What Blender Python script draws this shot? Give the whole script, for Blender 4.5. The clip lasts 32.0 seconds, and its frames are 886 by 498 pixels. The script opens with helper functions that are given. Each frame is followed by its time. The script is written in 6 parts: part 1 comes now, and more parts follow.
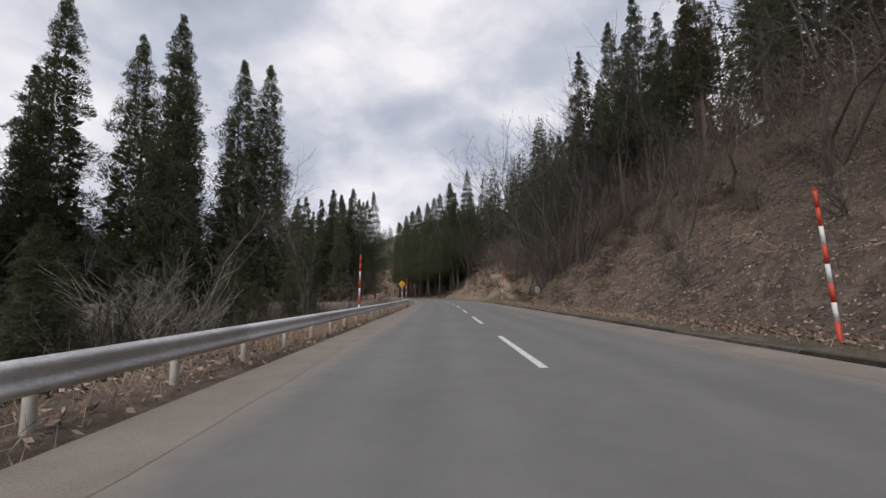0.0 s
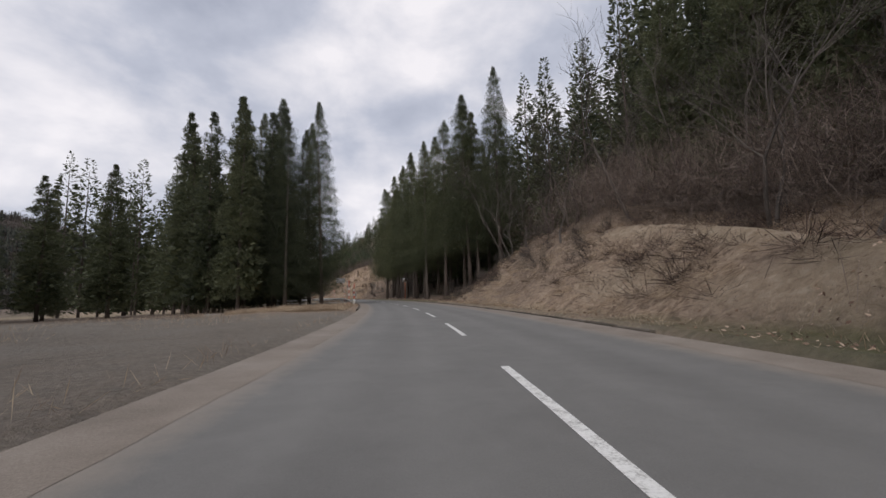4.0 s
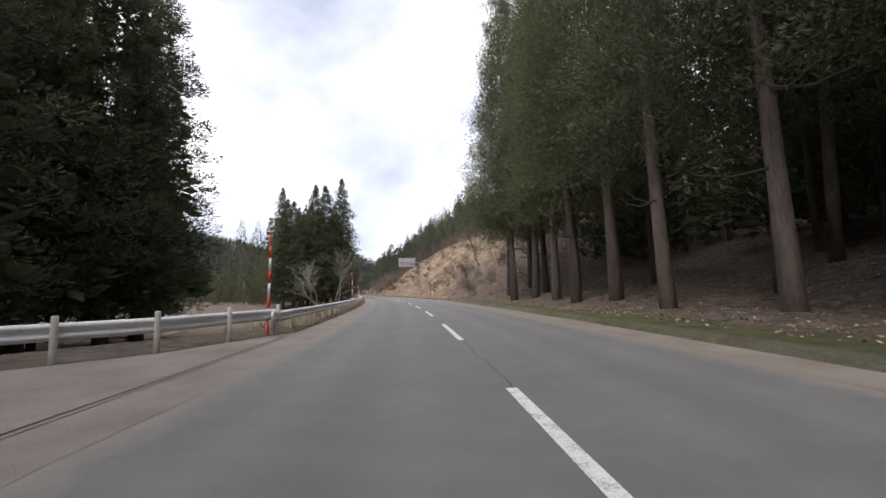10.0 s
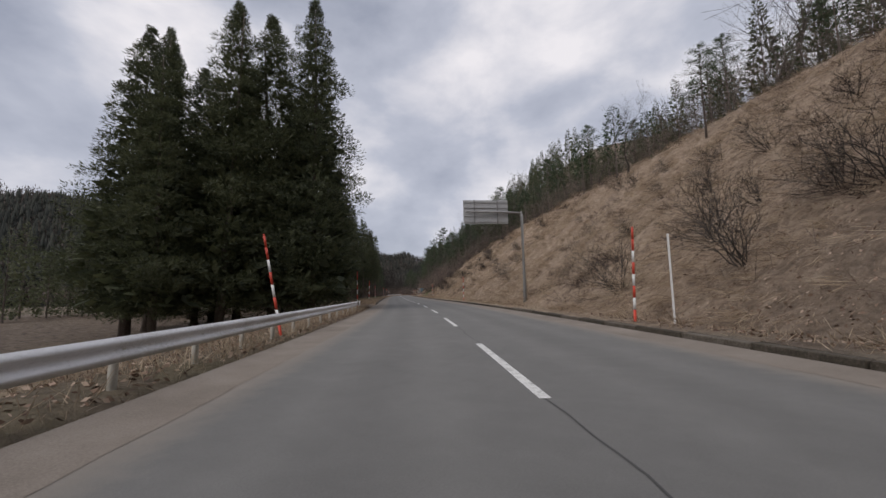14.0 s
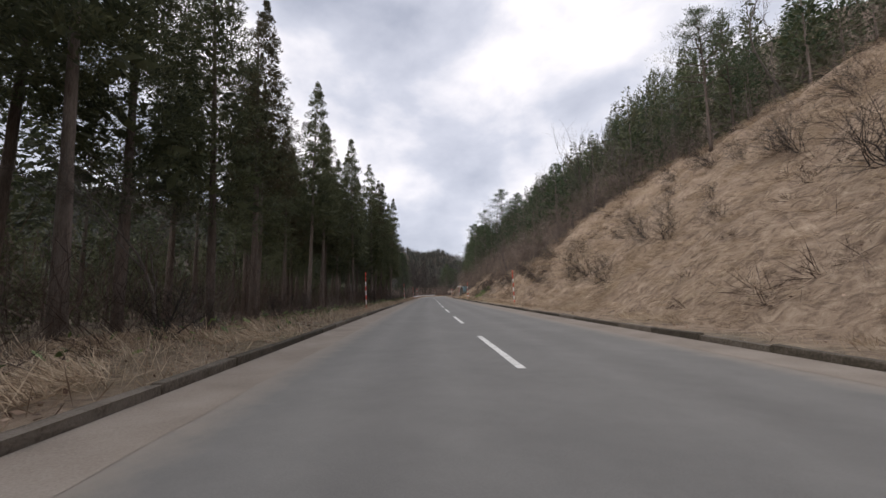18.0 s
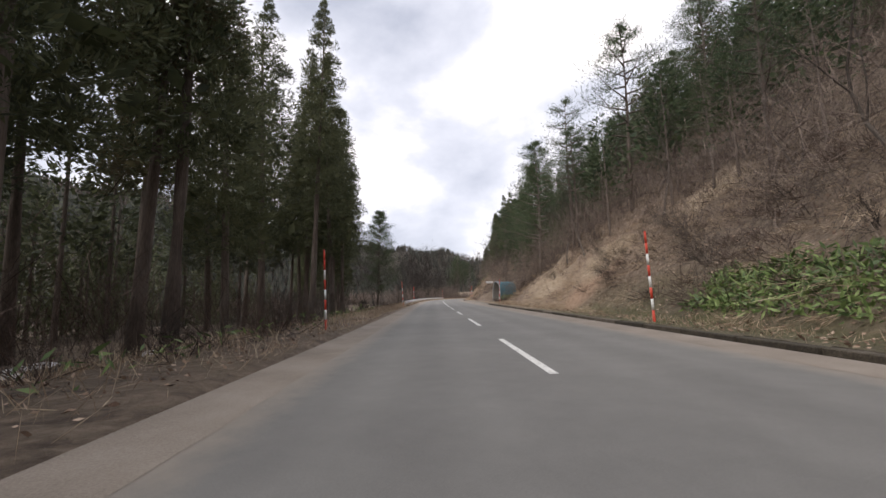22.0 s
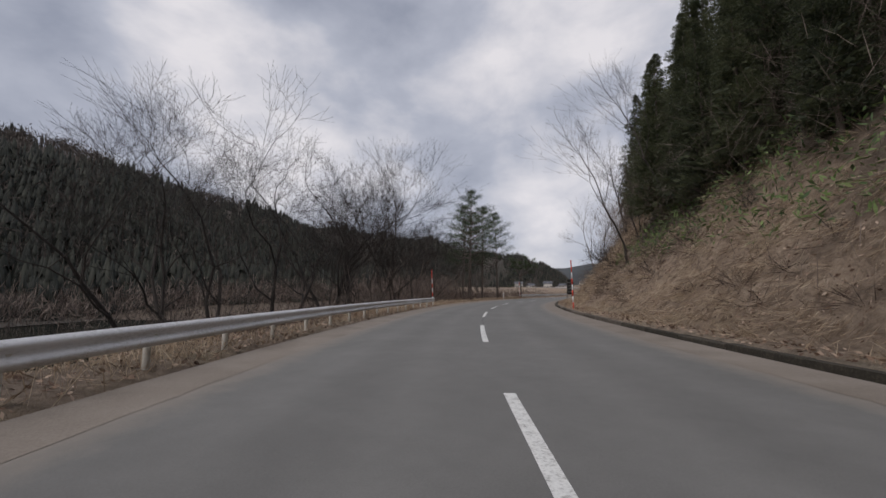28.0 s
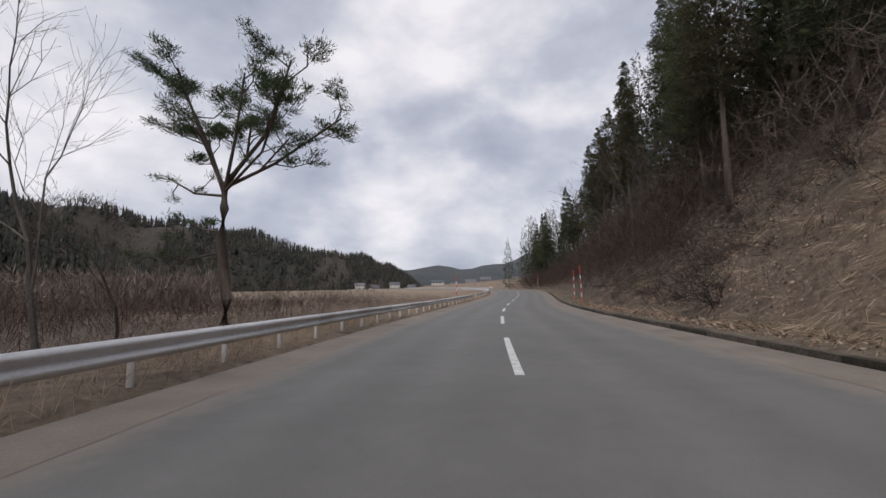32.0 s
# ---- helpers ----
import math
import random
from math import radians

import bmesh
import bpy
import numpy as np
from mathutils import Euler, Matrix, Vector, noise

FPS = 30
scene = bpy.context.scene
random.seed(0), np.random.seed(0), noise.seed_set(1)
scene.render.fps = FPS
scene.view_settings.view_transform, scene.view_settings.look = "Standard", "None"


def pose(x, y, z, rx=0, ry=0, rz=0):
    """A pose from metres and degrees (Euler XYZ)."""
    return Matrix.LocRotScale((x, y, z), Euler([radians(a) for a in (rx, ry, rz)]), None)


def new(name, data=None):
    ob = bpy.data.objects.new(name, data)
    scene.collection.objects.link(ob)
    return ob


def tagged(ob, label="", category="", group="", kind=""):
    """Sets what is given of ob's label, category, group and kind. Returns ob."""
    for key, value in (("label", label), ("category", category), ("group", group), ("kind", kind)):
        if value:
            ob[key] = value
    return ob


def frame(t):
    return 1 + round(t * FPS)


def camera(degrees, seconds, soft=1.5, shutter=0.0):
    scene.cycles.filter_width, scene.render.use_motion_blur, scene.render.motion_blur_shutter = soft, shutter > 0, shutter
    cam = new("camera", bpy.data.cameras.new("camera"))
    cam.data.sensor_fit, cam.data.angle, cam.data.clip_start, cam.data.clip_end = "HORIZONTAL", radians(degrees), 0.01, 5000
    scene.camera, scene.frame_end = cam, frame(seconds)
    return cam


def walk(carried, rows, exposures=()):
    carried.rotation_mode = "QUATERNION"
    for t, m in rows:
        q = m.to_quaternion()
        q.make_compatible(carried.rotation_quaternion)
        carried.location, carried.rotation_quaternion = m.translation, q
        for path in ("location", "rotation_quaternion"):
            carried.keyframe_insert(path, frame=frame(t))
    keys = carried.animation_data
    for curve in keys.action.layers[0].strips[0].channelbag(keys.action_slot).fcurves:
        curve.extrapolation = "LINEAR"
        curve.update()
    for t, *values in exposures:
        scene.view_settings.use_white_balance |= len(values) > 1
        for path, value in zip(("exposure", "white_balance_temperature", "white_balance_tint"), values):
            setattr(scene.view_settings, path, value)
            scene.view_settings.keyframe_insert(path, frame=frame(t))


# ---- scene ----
# Camera
cam = camera(97.1, 32.0)
EYE = 1.25
PATH = [
    (0.0, -1.729, -1.528, 6.63, -0.91, -0.44),
    (0.5, -1.808, 5.428, 6.56, -1.06, -0.67),
    (1.0, -1.861, 12.388, 6.50, -1.20, -0.94),
    (1.5, -1.807, 19.331, 6.58, -1.22, -1.10),
    (2.0, -1.762, 26.242, 6.58, -1.25, -1.28),
    (2.5, -1.634, 33.102, 6.55, -1.38, -1.39),
    (3.0, -1.543, 39.891, 6.55, -1.51, -1.64),
    (3.5, -1.639, 46.628, 6.54, -1.49, -1.21),
    (4.0, -1.879, 53.344, 6.53, -1.46, 0.36),
    (4.5, -2.353, 60.041, 6.53, -1.40, 1.89),
    (5.0, -3.003, 66.728, 6.53, -1.34, 3.28),
    (5.5, -3.828, 73.400, 6.64, -1.31, 4.54),
    (6.0, -4.819, 80.053, 6.61, -1.28, 5.75),
    (6.5, -5.913, 86.694, 6.65, -1.19, 7.00),
    (7.0, -7.145, 93.319, 6.64, -1.11, 8.05),
    (7.5, -8.496, 99.924, 6.84, -1.14, 8.74),
    (8.0, -9.954, 106.507, 6.75, -1.17, 9.50),
    (8.5, -11.508, 113.102, 6.56, -1.30, 10.60),
    (9.0, -13.190, 119.738, 6.70, -1.44, 11.63),
    (9.5, -14.993, 126.405, 6.02, -1.40, 12.57),
    (10.0, -16.948, 133.087, 6.16, -1.36, 13.96),
    (10.5, -19.152, 139.709, 6.31, -1.35, 15.16),
    (11.0, -21.477, 146.269, 6.65, -1.34, 16.32),
    (11.5, -23.907, 152.754, 6.53, -1.53, 17.25),
    (12.0, -26.409, 159.152, 6.36, -1.72, 18.20),
    (12.5, -28.950, 165.504, 6.37, -1.75, 19.05),
    (13.0, -31.603, 171.820, 6.35, -1.78, 19.96),
    (13.5, -34.399, 178.115, 6.48, -1.44, 20.75),
    (14.0, -37.304, 184.431, 6.38, -1.10, 21.62),
    (14.5, -40.294, 190.778, 6.38, -1.13, 22.44),
    (15.0, -43.390, 197.147, 6.68, -1.15, 23.01),
    (15.5, -46.588, 203.538, 6.66, -1.07, 23.41),
    (16.0, -49.894, 209.948, 6.53, -0.99, 24.28),
    (16.5, -53.327, 216.370, 6.53, -0.93, 25.02),
    (17.0, -56.861, 222.813, 6.53, -0.87, 25.63),
    (17.5, -60.482, 229.275, 6.61, -0.90, 26.12),
    (18.0, -64.173, 235.757, 6.53, -0.92, 26.59),
    (18.5, -67.875, 242.273, 6.54, -1.10, 26.75),
    (19.0, -71.569, 248.807, 6.58, -1.27, 26.83),
    (19.5, -75.251, 255.340, 6.69, -1.40, 26.85),
    (20.0, -78.899, 261.868, 6.94, -1.52, 27.00),
    (20.5, -82.556, 268.408, 6.68, -1.52, 27.24),
    (21.0, -86.227, 275.005, 6.68, -1.53, 27.34),
    (21.5, -89.892, 281.699, 6.71, -1.52, 27.24),
    (22.0, -93.580, 288.492, 6.85, -1.51, 27.10),
    (22.5, -97.286, 295.428, 6.77, -1.41, 26.97),
    (23.0, -101.108, 302.512, 6.75, -1.30, 27.08),
    (23.5, -105.075, 309.770, 6.77, -1.43, 27.09),
    (24.0, -109.182, 317.246, 6.81, -1.55, 27.07),
    (24.5, -113.420, 324.942, 6.70, -1.75, 27.11),
    (25.0, -117.756, 332.876, 6.68, -1.95, 27.01),
    (25.5, -122.026, 341.030, 6.79, -1.83, 26.84),
    (26.0, -126.298, 349.257, 6.53, -1.71, 27.32),
    (26.5, -130.534, 357.549, 6.53, -1.29, 27.70),
    (27.0, -134.733, 365.868, 6.53, -0.87, 27.62),
    (27.5, -138.787, 374.262, 6.30, -0.42, 26.94),
    (28.0, -142.627, 382.752, 6.27, 0.03, 25.23),
    (28.5, -146.328, 391.300, 5.92, 0.13, 22.83),
    (29.0, -149.543, 400.039, 5.93, 0.23, 20.43),
    (29.5, -152.102, 408.971, 5.96, 0.06, 18.11),
    (30.0, -154.065, 418.024, 6.01, -0.12, 15.21),
    (30.5, -155.393, 427.168, 6.15, -0.72, 11.59),
    (31.0, -156.103, 436.364, 6.41, -1.33, 8.75),
    (31.5, -156.447, 445.587, 6.74, -1.34, 5.74),
    (32.0, -156.370, 454.845, 6.54, -1.35, 3.04),
]
EXPOSURE = [(t, e, k, 15) for t, e, k in ((0.0, 0.08, 6450), (2.0, 0.1, 6450), (3.0, 0.02, 6450), (6.0, 0.4, 6500), (7.0, 0.85, 6550), (8.0, 1.02, 6500), (9.0, 1.08, 6450), (10.0, 0.92, 6450), (11.0, 0.38, 6500),
                                         (12.0, -0.05, 6450), (13.0, -0.2, 6450), (15.0, 0.2, 6500), (18.0, 0.42, 6600), (20.0, 0.55, 6700), (22.0, 0.75, 6750), (24.0, 0.75, 6800), (25.0, 0.5, 6600),
                                         (28.0, -0.22, 6450), (29.0, -0.2, 6500), (30.0, 0.1, 6500), (31.0, 0.12, 6500), (32.0, 0.02, 6450))]
walk(cam, [(t, pose(x, y, EYE, 90 + p, 0, a) @ pose(0, 0, 0, 0, 0, r)) for t, x, y, p, r, a in PATH], EXPOSURE)

# World and sun: a bright, broken overcast
SUN_UP, SUN_TURN = 48.0, 200.0
world = bpy.data.worlds.new("world")
world.use_nodes = True
scene.world = world
wn, wl = world.node_tree.nodes, world.node_tree.links
wn.clear()


def wnode(kind, **kw):
    n = wn.new(kind)
    for k, v in kw.items():
        n.inputs[k].default_value = v
    return n


sky = wn.new("ShaderNodeTexSky")
sky.sky_type, sky.sun_disc = "NISHITA", False
sky.sun_elevation, sky.sun_rotation = radians(SUN_UP), radians(SUN_TURN)
coord = wn.new("ShaderNodeTexCoord")
stretch = wn.new("ShaderNodeMapping")
stretch.inputs["Scale"].default_value = (1.0, 1.0, 1.7)
stretch.inputs["Location"].default_value = (0.3, 1.7, 0.0)
wl.new(coord.outputs["Generated"], stretch.inputs["Vector"])
big = wnode("ShaderNodeTexNoise", Scale=1.7, Detail=4.0, Roughness=0.42, Distortion=0.12)
fine = wnode("ShaderNodeTexNoise", Scale=4.6, Detail=5.0, Roughness=0.56, Distortion=0.15)
wl.new(stretch.outputs["Vector"], big.inputs["Vector"])
wl.new(stretch.outputs["Vector"], fine.inputs["Vector"])
ramp = wn.new("ShaderNodeValToRGB")
ramp.color_ramp.elements[0].position, ramp.color_ramp.elements[0].color = 0.33, (0.42, 0.465, 0.555, 1)
ramp.color_ramp.elements[1].position, ramp.color_ramp.elements[1].color = 0.64, (1.10, 1.09, 1.09, 1)
mid = ramp.color_ramp.elements.new(0.47)
mid.color = (0.62, 0.665, 0.75, 1)
sum_ = wn.new("ShaderNodeMath")
sum_.operation = "MULTIPLY_ADD"
wl.new(fine.outputs["Fac"], sum_.inputs[0])
sum_.inputs[1].default_value = 0.42
scaled = wn.new("ShaderNodeMath")
scaled.operation = "MULTIPLY_ADD"
scaled.inputs[1].default_value, scaled.inputs[2].default_value = 1.08, -0.275
wl.new(big.outputs["Fac"], scaled.inputs[0])
wl.new(scaled.outputs[0], sum_.inputs[2])
wl.new(sum_.outputs[0], ramp.inputs["Fac"])
bg_cloud = wnode("ShaderNodeBackground", Strength=0.84)
bg_sky = wnode("ShaderNodeBackground", Strength=0.1)
both = wn.new("ShaderNodeMixShader")
both.inputs[0].default_value = 0.93
out = wn.new("ShaderNodeOutputWorld")
wl.new(ramp.outputs["Color"], bg_cloud.inputs["Color"])
wl.new(sky.outputs["Color"], bg_sky.inputs["Color"])
wl.new(bg_sky.outputs[0], both.inputs[1])
wl.new(bg_cloud.outputs[0], both.inputs[2])
wl.new(both.outputs[0], out.inputs["Surface"])
sun = new("sun", bpy.data.lights.new("sun", "SUN"))
sun.data.energy, sun.data.angle, sun.data.color = 1.5, radians(40), (1.0, 0.96, 0.9)
sun.rotation_euler = Euler((radians(90 - SUN_UP), 0, radians(180 - SUN_TURN)))

# ------------------------------------------------------------ materials


def material(name, stops, scale=3.0, rough=0.85, bump=0.3, fine_scale=40.0, metal=0.0, island=0.0, each=0.0, stretch_by=(1, 1, 1), spread=0.5, detail=6.0, thin=0.0):
    """Noise at two scales runs through the colour stops; bump from the finer one."""
    m = bpy.data.materials.new(name)
    m.use_nodes = True
    n, l = m.node_tree.nodes, m.node_tree.links
    b = n["Principled BSDF"]
    tc = n.new("ShaderNodeTexCoord")
    mp = n.new("ShaderNodeMapping")
    mp.inputs["Scale"].default_value = stretch_by
    l.new(tc.outputs["Object"], mp.inputs["Vector"])
    a, c = n.new("ShaderNodeTexNoise"), n.new("ShaderNodeTexNoise")
    for tex, sc in ((a, scale), (c, fine_scale)):
        tex.inputs["Scale"].default_value, tex.inputs["Detail"].default_value = sc, detail
        tex.inputs["Roughness"].default_value = 0.6
        l.new(mp.outputs["Vector"], tex.inputs["Vector"])
    mix = n.new("ShaderNodeMath")
    mix.operation = "MULTIPLY_ADD"
    mix.inputs[1].default_value = spread
    l.new(c.outputs["Fac"], mix.inputs[0])
    half = n.new("ShaderNodeMath")
    half.operation = "MULTIPLY"
    half.inputs[1].default_value = 1 - spread
    l.new(a.outputs["Fac"], half.inputs[0])
    l.new(half.outputs[0], mix.inputs[2])
    last = mix
    for amount, node, socket in ((island, "ShaderNodeNewGeometry", "Random Per Island"), (each, "ShaderNodeObjectInfo", "Random")):
        if amount:
            g = n.new(node)
            add = n.new("ShaderNodeMath")
            add.operation = "MULTIPLY_ADD"
            add.inputs[1].default_value = amount
            l.new(g.outputs[socket], add.inputs[0])
            low = n.new("ShaderNodeMath")
            low.operation = "SUBTRACT"
            low.inputs[1].default_value = amount / 2
            l.new(last.outputs[0], low.inputs[0])
            l.new(low.outputs[0], add.inputs[2])
            last = add
    r = n.new("ShaderNodeValToRGB")
    e = r.color_ramp.elements
    lo, hi = 0.32, 0.68
    e[0].position, e[0].color = lo, (*stops[0], 1)
    e[1].position, e[1].color = hi, (*stops[-1], 1)
    for i, col in enumerate(stops[1:-1], 1):
        x = e.new(lo + (hi - lo) * i / (len(stops) - 1))
        x.color = (*col, 1)
    l.new(last.outputs[0], r.inputs["Fac"])
    l.new(r.outputs["Color"], b.inputs["Base Color"])
    b.inputs["Roughness"].default_value, b.inputs["Metallic"].default_value = rough, metal
    if thin:
        back_ = n.new("ShaderNodeBsdfTranslucent")
        l.new(r.outputs["Color"], back_.inputs["Color"])
        blend = n.new("ShaderNodeMixShader")
        blend.inputs[0].default_value = thin
        l.new(b.outputs[0], blend.inputs[1])
        l.new(back_.outputs[0], blend.inputs[2])
        l.new(blend.outputs[0], n["Material Output"].inputs["Surface"])
    if bump:
        bp = n.new("ShaderNodeBump")
        bp.inputs["Strength"].default_value, bp.inputs["Distance"].default_value = bump, 0.02
        l.new(c.outputs["Fac"], bp.inputs["Height"])
        l.new(bp.outputs["Normal"], b.inputs["Normal"])
    return m


GUTTER = material("worn concrete", [(0.155, 0.128, 0.102), (0.235, 0.20, 0.166), (0.31, 0.272, 0.232)], 0.7, 0.9, 0.5, 45.0, spread=0.45)
KERB = material("mossy kerb concrete", [(0.028, 0.024, 0.016), (0.07, 0.058, 0.042), (0.15, 0.128, 0.105)], 2.4, 0.95, 0.8, 22.0, each=0.3)
PAINT = material("worn road paint", [(0.22, 0.215, 0.20), (0.46, 0.455, 0.43), (0.70, 0.70, 0.67), (0.78, 0.78, 0.75), (0.80, 0.80, 0.77)], 6.0, 0.7, 0.3, 38.0)
TAR = material("crack sealant", [(0.045, 0.044, 0.043), (0.085, 0.083, 0.08)], 4.0, 0.7, 0.2)
ZINC = material("weathered galvanised steel", [(0.50, 0.49, 0.475), (0.72, 0.72, 0.73), (0.80, 0.80, 0.81)], 0.9, 0.48, 0.1, 14.0, metal=0.25, each=0.25, stretch_by=(1, 1, 3))
CREAM = material("cream post paint", [(0.42, 0.40, 0.35), (0.56, 0.54, 0.48), (0.62, 0.60, 0.55)], 3.0, 0.6, 0.15, 30.0, each=0.2)
WHITE = material("white pole paint", [(0.55, 0.55, 0.54), (0.76, 0.76, 0.75), (0.8, 0.8, 0.79)], 4.0, 0.5, 0.1, 30.0)
RED = material("red pole paint", [(0.42, 0.04, 0.02), (0.60, 0.06, 0.03), (0.68, 0.09, 0.05)], 4.0, 0.5, 0.1, 30.0)
YELLOW = material("yellow sign face", [(0.70, 0.36, 0.015), (0.78, 0.42, 0.02)], 3.0, 0.45, 0.05)
BLACK = material("matt black", [(0.008, 0.008, 0.008), (0.02, 0.019, 0.018)], 3.0, 0.95, 0.1)
ORANGE = material("orange mirror post", [(0.55, 0.13, 0.03), (0.66, 0.18, 0.05)], 3.0, 0.5, 0.1)
STEEL = material("grey steel post", [(0.20, 0.205, 0.20), (0.28, 0.28, 0.275), (0.34, 0.34, 0.33)], 2.0, 0.55, 0.1, 20.0, metal=0.4)
PANEL = material("aluminium sign back", [(0.36, 0.37, 0.375), (0.45, 0.455, 0.46), (0.5, 0.5, 0.5)], 2.0, 0.5, 0.05, 20.0, metal=0.3)
MIRROR = material("convex mirror", [(0.8, 0.8, 0.8), (0.85, 0.85, 0.85)], 1.0, 0.03, 0.0, metal=1.0)
BARK = material("cedar bark", [(0.055, 0.041, 0.034), (0.115, 0.09, 0.075), (0.19, 0.16, 0.14)], 2.0, 0.95, 0.8, 12.0, each=0.2, stretch_by=(3, 3, 0.4))
GREYBARK = material("grey bark", [(0.042, 0.036, 0.031), (0.085, 0.073, 0.063), (0.15, 0.13, 0.112)], 2.5, 0.95, 0.6, 14.0, each=0.25, stretch_by=(2, 2, 0.5))
PALEBARK = material("pale grey bark", [(0.16, 0.145, 0.125), (0.27, 0.25, 0.225), (0.38, 0.355, 0.325)], 2.5, 0.9, 0.4, 14.0, each=0.2, stretch_by=(2, 2, 0.5))
REDTWIG = material("red-brown bramble stems", [(0.028, 0.018, 0.014), (0.062, 0.040, 0.031), (0.12, 0.082, 0.064)], 0.5, 0.95, 0.0, 2.0, island=0.5)
DARKBARK = material("dark bark", [(0.016, 0.013, 0.011), (0.036, 0.029, 0.025), (0.07, 0.058, 0.05)], 2.5, 0.95, 0.6, 14.0, each=0.25, stretch_by=(2, 2, 0.5))
CEDAR = material("cedar foliage", [(0.046, 0.056, 0.034), (0.076, 0.090, 0.047), (0.106, 0.120, 0.060), (0.135, 0.142, 0.074)], 0.25, 0.7, 0.0, 1.5, island=0.3, each=0.22, thin=0.36)
# Olive copy of CEDAR, its colour lightened for the light on the row.
OLIVE_LIT = material("lit olive cedar foliage", [(0.054, 0.066, 0.037), (0.094, 0.108, 0.056), (0.132, 0.146, 0.074), (0.168, 0.174, 0.090)], 0.25, 0.7, 0.0, 1.5, island=0.3, each=0.22, thin=0.45)
RUSTY = material("rust-tinged cedar foliage", [(0.04, 0.042, 0.022), (0.075, 0.07, 0.036), (0.11, 0.09, 0.05)], 0.3, 0.75, 0.0, 1.5, island=0.3, each=0.2, thin=0.4)
PINE = material("pine needles", [(0.035, 0.058, 0.028), (0.06, 0.088, 0.04), (0.09, 0.12, 0.055)], 0.4, 0.7, 0.0, 2.0, island=0.35, each=0.15, thin=0.35)
STRAW = material("dead straw", [(0.15, 0.102, 0.068), (0.42, 0.32, 0.22), (0.64, 0.53, 0.395)], 0.35, 0.95, 0.0, 3.0, island=0.32, spread=0.35, thin=0.25)
TWIG = material("brown scrub stems", [(0.07, 0.052, 0.043), (0.155, 0.118, 0.097), (0.25, 0.20, 0.168)], 0.3, 0.95, 0.0, 2.0, island=0.5)
LEAF = material("fallen leaves", [(0.10, 0.06, 0.042), (0.28, 0.19, 0.135), (0.48, 0.365, 0.28)], 0.4, 0.95, 0.0, 2.0, island=0.6)
SASA = material("dwarf bamboo leaf", [(0.055, 0.095, 0.03), (0.11, 0.17, 0.05), (0.19, 0.26, 0.085)], 0.4, 0.65, 0.0, 2.0, island=0.5)
BLUE = material("blue corrugated sheet", [(0.055, 0.16, 0.21), (0.08, 0.21, 0.27), (0.11, 0.25, 0.31)], 1.2, 0.6, 0.1, 12.0)
SNOW = material("old snow", [(0.42, 0.41, 0.39), (0.66, 0.66, 0.66), (0.78, 0.78, 0.79)], 3.0, 0.7, 0.4, 20.0)
CONCRETE = material("grey concrete", [(0.22, 0.21, 0.195), (0.30, 0.29, 0.27), (0.37, 0.36, 0.335)], 1.2, 0.9, 0.4, 25.0)
RUBBER = material("tyre rubber", [(0.018, 0.017, 0.016), (0.035, 0.033, 0.03)], 3.0, 0.85, 0.3)
WOOD = material("weathered timber", [(0.16, 0.13, 0.10), (0.24, 0.20, 0.155)], 3.0, 0.85, 0.3, 20.0, stretch_by=(4, 4, 0.5))
PLASTER = material("pale house wall", [(0.50, 0.48, 0.44), (0.62, 0.60, 0.56)], 0.8, 0.9, 0.1, each=0.4)
ROOF = material("house roof sheet", [(0.07, 0.075, 0.09), (0.14, 0.14, 0.15)], 0.8, 0.6, 0.1, each=0.6)
GLASS = material("dark window glass", [(0.03, 0.035, 0.04), (0.05, 0.055, 0.06)], 1.0, 0.1, 0.0)
# Darker than real needles: the far wood's self-shade is in the colour.
FARCEDAR_SHADED = material("self-shaded distant conifer foliage", [(0.009, 0.012, 0.008), (0.017, 0.020, 0.013), (0.03, 0.032, 0.021)], 0.02, 0.8, 0.0, 0.3, island=0.4)
BROWNWOOD = material("distant leafless wood", [(0.06, 0.048, 0.04), (0.10, 0.082, 0.07), (0.14, 0.118, 0.10)], 0.02, 0.95, 0.0, 0.3, island=0.4)
WATER = material("still dark reservoir water", [(0.012, 0.018, 0.014), (0.02, 0.026, 0.02)], 0.05, 0.06, 0.05, 0.8)
# Bluish tint: distance haze mixed into the ridge's base colour.
FARHILL_HAZE = material("far forested ridge with haze tint", [(0.035, 0.042, 0.046), (0.055, 0.062, 0.066), (0.075, 0.08, 0.082)], 0.01, 0.95, 0.4, 0.1)
HILLWOOD = material("far wooded hillside", [(0.022, 0.028, 0.02), (0.05, 0.046, 0.036), (0.085, 0.07, 0.057)], 0.012, 0.95, 0.6, 0.22, island=0.25)


